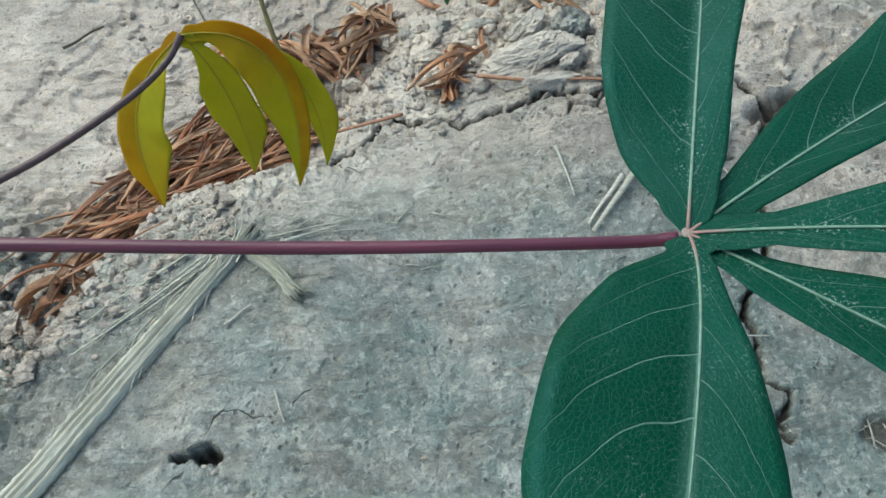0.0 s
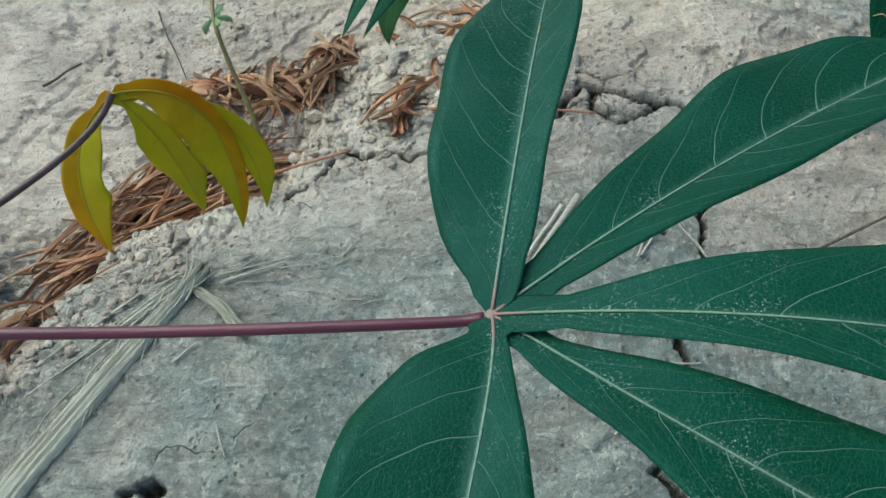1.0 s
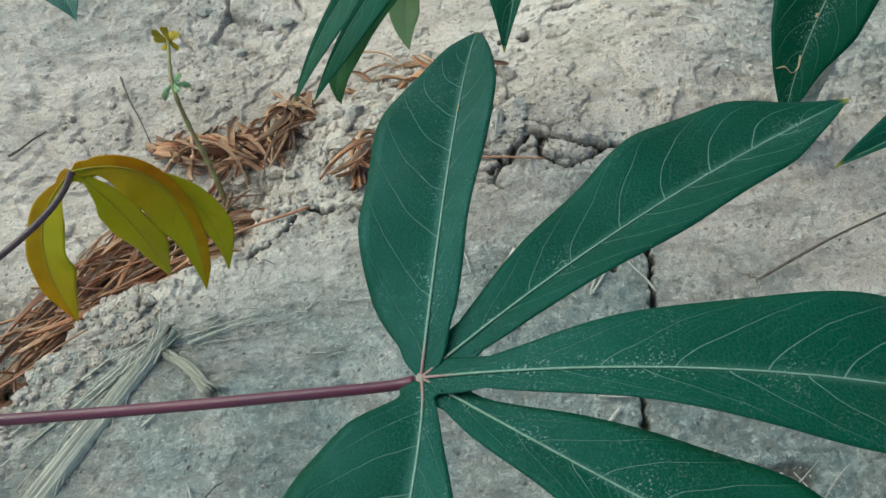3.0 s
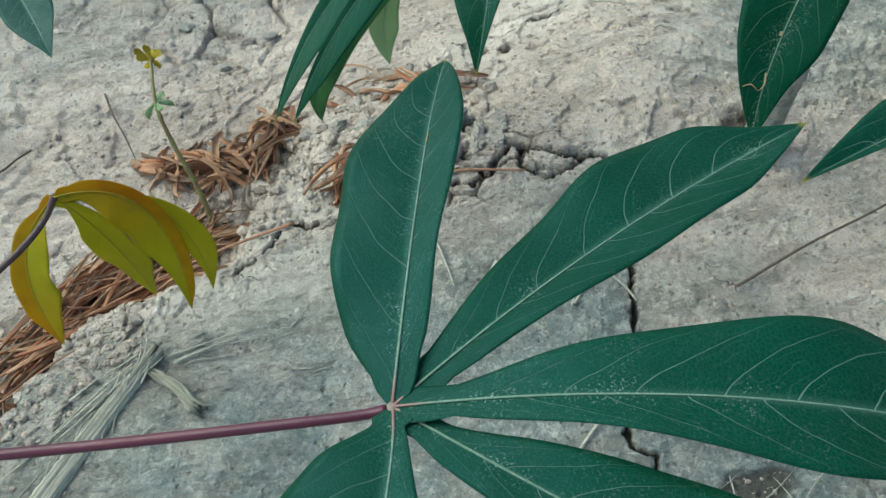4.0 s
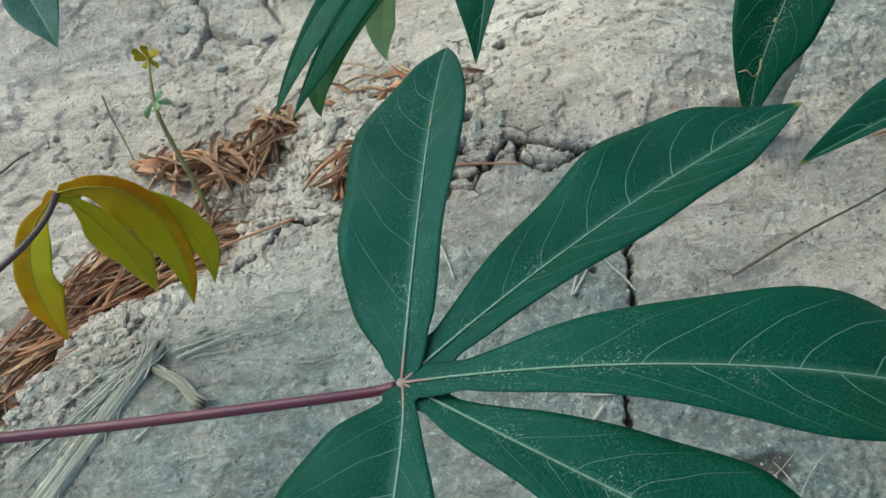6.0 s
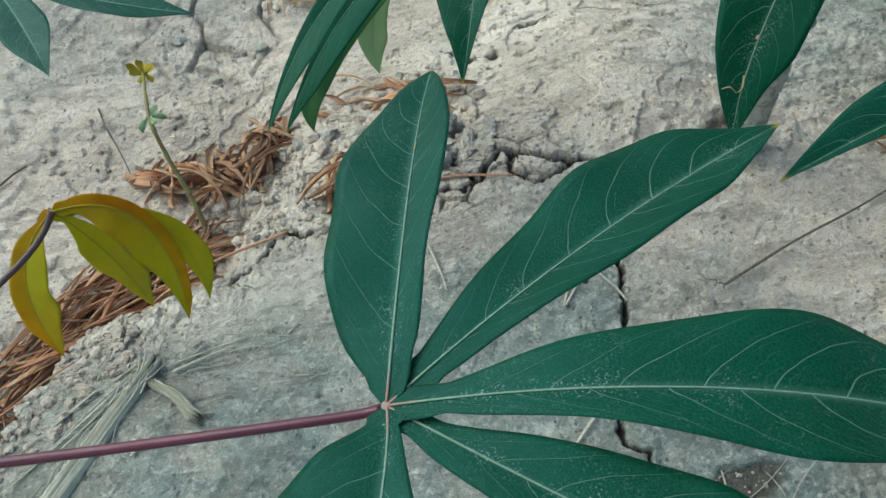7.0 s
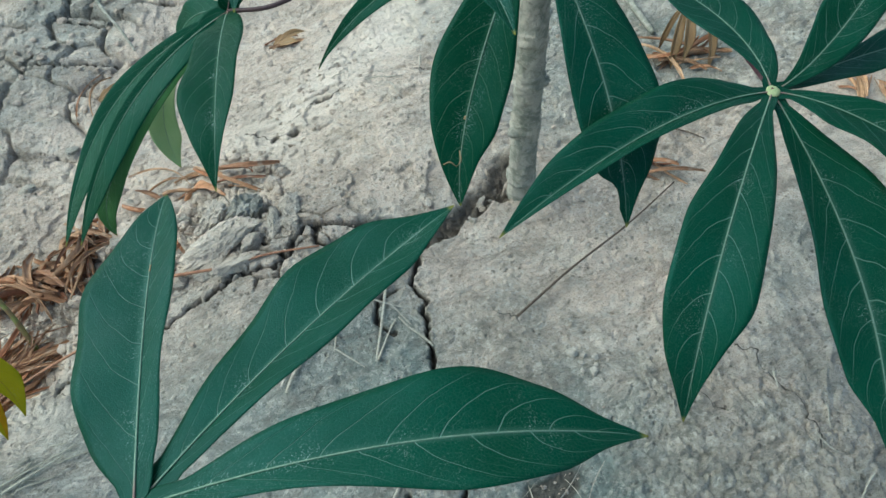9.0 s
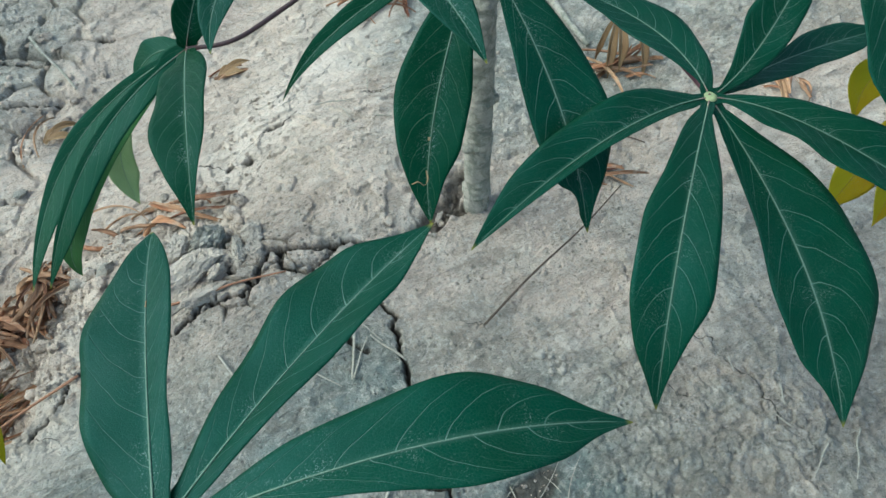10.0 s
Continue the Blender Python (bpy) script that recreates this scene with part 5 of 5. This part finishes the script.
def clod(me, x, y, size, turn, lift, label, tilt=(0.0, 0.0)):
    ob = new("clay_clod", me)
    ob.matrix_world = Matrix.Translation((x, y, ground_at(x, y) + lift)) @ Matrix.Rotation(radians(turn), 4, "Z") @ Matrix.Rotation(radians(tilt[0]), 4, "Y") @ Matrix.Rotation(radians(tilt[1]), 4, "X") @ Matrix.Diagonal((*size, 1.0))
    tagged(ob, label, "clod", "clods along the crumbling edge")


clod(clod_mesh(1, 5, 0.0, 0.08, 1.0), 0.072, 0.516, (0.043, 0.022, 0.013), 12, 0.008, "broken wedge of dry beige clay tipped up beside the crack", (-20, 4))
clod(clod_mesh(2, 4, 0.55, 0.13), 0.101, 0.540, (0.020, 0.014, 0.020), 24, 0.006, "grey broken lump of clay behind the wedge")
clod(clod_mesh(8, 4, 0.0, 0.13, 0.8), 0.070, 0.545, (0.024, 0.013, 0.012), 50, 0.003, "rough lump of clay behind the wedge", (-12, 0))
SLABS = [clod_mesh(k, 4, f, 0.10, 0.6) for k, f in ((3, 0.0), (4, 0.25), (5, 0.1))]
for k, (x, y, sx, sy, sz, turn, tilt) in enumerate([
        (0.108, 0.517, 0.010, 0.017, 0.014, 12, 16), (0.121, 0.514, 0.009, 0.018, 0.015, -8, -10), (0.134, 0.512, 0.011, 0.013, 0.009, 20, 8),
        (0.086, 0.488, 0.030, 0.009, 0.008, 8, 5), (0.060, 0.494, 0.016, 0.009, 0.007, -14, -8), (0.118, 0.492, 0.010, 0.008, 0.006, 30, 12),
        (0.098, 0.504, 0.013, 0.008, 0.010, 38, -12), (0.138, 0.528, 0.016, 0.011, 0.010, 62, 6)]):
    clod(SLABS[k % 3], x, y, (sx, sy, sz), turn, 0.001, "broken slab of pale clay tipped beside the crack", (tilt, -0.5 * tilt))
LUMPS = [clod_mesh(20 + k, 3, (0.0, 0.2, 0.5)[k % 3]) for k in range(6)]
rnd = random.Random(77)
for cx, cy, sx, sy, count, low, high in ((0.020, 0.585, 0.030, 0.022, 16, 0.004, 0.011), (0.085, 0.610, 0.028, 0.020, 22, 0.002, 0.006), (-0.280, 0.360, 0.025, 0.050, 48, 0.003, 0.011),
                                         (-0.010, 0.640, 0.035, 0.030, 12, 0.003, 0.008), (-0.085, 0.74, 0.04, 0.03, 6, 0.004, 0.009), (-0.05, 0.93, 0.06, 0.06, 10, 0.004, 0.012), (0.285, 0.478, 0.022, 0.010, 14, 0.002, 0.005), (-0.245, 0.27, 0.022, 0.03, 8, 0.002, 0.006)):
    for _ in range(count):
        x, y = rnd.gauss(cx, sx), rnd.gauss(cy, sy)
        r = low + (high - low) * rnd.random() ** 2.2
        clod(LUMPS[rnd.randrange(6)], x, y, (r * rnd.uniform(0.9, 1.5), r * rnd.uniform(0.7, 1.1), r * rnd.uniform(0.55, 0.9)), rnd.uniform(0, 360), 0.25 * r, "small lump of dry clay fallen from the edge", (rnd.uniform(-15, 15), rnd.uniform(-15, 15)))


# ---- loose crumbs of soil ----
def crumb(bm, at, size, rnd):
    bits = bmesh.ops.create_icosphere(bm, subdivisions=1, radius=size)["verts"]
    stretch = Vector((rnd.uniform(0.7, 1.4), rnd.uniform(0.7, 1.3), rnd.uniform(0.5, 0.9)))
    spin = Euler((rnd.uniform(0, 6), rnd.uniform(0, 6), rnd.uniform(0, 6))).to_matrix()
    for v in bits:
        q = spin @ v.co
        q = Vector((q.x * stretch.x, q.y * stretch.y, q.z * stretch.z)) * rnd.uniform(0.78, 1.15)
        v.co = q + at


def crumbs(spots, name, label, seed):
    rnd = random.Random(seed)
    verts, faces = [], []
    for x, y, r, count, big in spots:
        for _ in range(count):
            d, a = r * math.sqrt(rnd.random()), rnd.uniform(0, 6.283)
            px, py = x + d * math.cos(a), y + d * math.sin(a)
            size = big * (0.16 + 1.04 * rnd.random() ** 5)
            bm = bmesh.new()
            crumb(bm, Vector((px, py, ground_at(px, py) + 0.25 * size)), size, rnd)
            start = len(verts)
            bm.verts.index_update()
            verts += [tuple(v.co) for v in bm.verts]
            faces += [tuple(start + v.index for v in f.verts) for f in bm.faces]
            bm.free()
    me = bpy.data.meshes.new(name)
    me.from_pydata(verts, [], faces)
    me.materials.append(CLAY)
    return tagged(new(name, me), label, "soil", kind="stuff")


crumbs([(-0.205, 0.345, 0.045, 420, 0.0042), (-0.245, 0.31, 0.04, 320, 0.005), (-0.165, 0.385, 0.04, 380, 0.0042), (-0.285, 0.36, 0.04, 300, 0.007), (-0.02, 0.50, 0.05, 350, 0.0042), (0.03, 0.52, 0.04, 260, 0.005), (-0.25, 0.345, 0.05, 160, 0.006), (-0.275, 0.29, 0.04, 150, 0.005), (-0.215, 0.42, 0.05, 140, 0.006), (-0.10, 0.50, 0.06, 160, 0.006), (-0.02, 0.57, 0.06, 170, 0.007), (0.08, 0.575, 0.06, 190, 0.008), (0.05, 0.53, 0.04, 90, 0.007)],
       "soil_crumbs", "loose crumbled clods along the edge of the clay bed", 1)
crumbs([(-0.05, 0.93, 0.11, 200, 0.005), (0.10, 0.615, 0.03, 120, 0.0035), (0.30, 0.80, 0.10, 90, 0.003), (0.22, 0.70, 0.07, 260, 0.0026), (0.17, 0.64, 0.05, 160, 0.0026), (0.28, 0.60, 0.07, 200, 0.0022), (0.20, 0.54, 0.06, 140, 0.0018), (0.02, 0.47, 0.05, 120, 0.0018), (0.32, 0.34, 0.10, 160, 0.0014), (-0.1215, 0.2275, 0.010, 22, 0.0022), (0.244, 0.232, 0.020, 60, 0.0018), (-0.20, 0.29, 0.05, 120, 0.0016), (-0.02, 0.33, 0.12, 120, 0.0011), (0.45, 0.60, 0.12, 160, 0.0026), (-0.20, 0.64, 0.09, 110, 0.005), (-0.10, 0.70, 0.08, 70, 0.004)], "soil_rubble", "grey crumbled rubble behind the path", 2)


def pebble(x, y, size, seed):
    rnd = random.Random(seed)
    bm = bmesh.new()
    size *= 0.8
    bmesh.ops.create_icosphere(bm, subdivisions=3, radius=size)
    for v in bm.verts:
        v.co = Vector((v.co.x * 1.25, v.co.y, v.co.z * 0.7))
        v.co += 0.42 * size * noise.noise_vector(v.co / size * 1.1 + Vector((seed, 0, 0)))
    ob = part("pebble", bm, STONE)
    ob.matrix_basis = pose(x, y, ground_at(x, y) + 0.45 * size, 0, 0, rnd.uniform(0, 360))
    tagged(ob, "small pale pebble lying on the clay", "pebble", "pebbles")


STONE = wood_material("pale_stone", (0.45, 0.42, 0.37), (0.30, 0.28, 0.24), (200.0, 200.0, 200.0))
for i, (x, y, s) in enumerate(((0.299, 0.321, 0.0042), (0.306, 0.316, 0.0026), (0.302, 0.310, 0.0022), (0.313, 0.311, 0.0032), (0.307, 0.301, 0.0036), (0.300, 0.304, 0.0020), (0.311, 0.305, 0.0018))):
    pebble(x, y, s, i)

litter_pile([(0.250, 0.232, 0.018), (0.235, 0.240, 0.012)], 6, 20, 70, 0.002, "thin bleached straws and rotten brown bits in a hollow", 12, 0.5, PALES, 0.45)
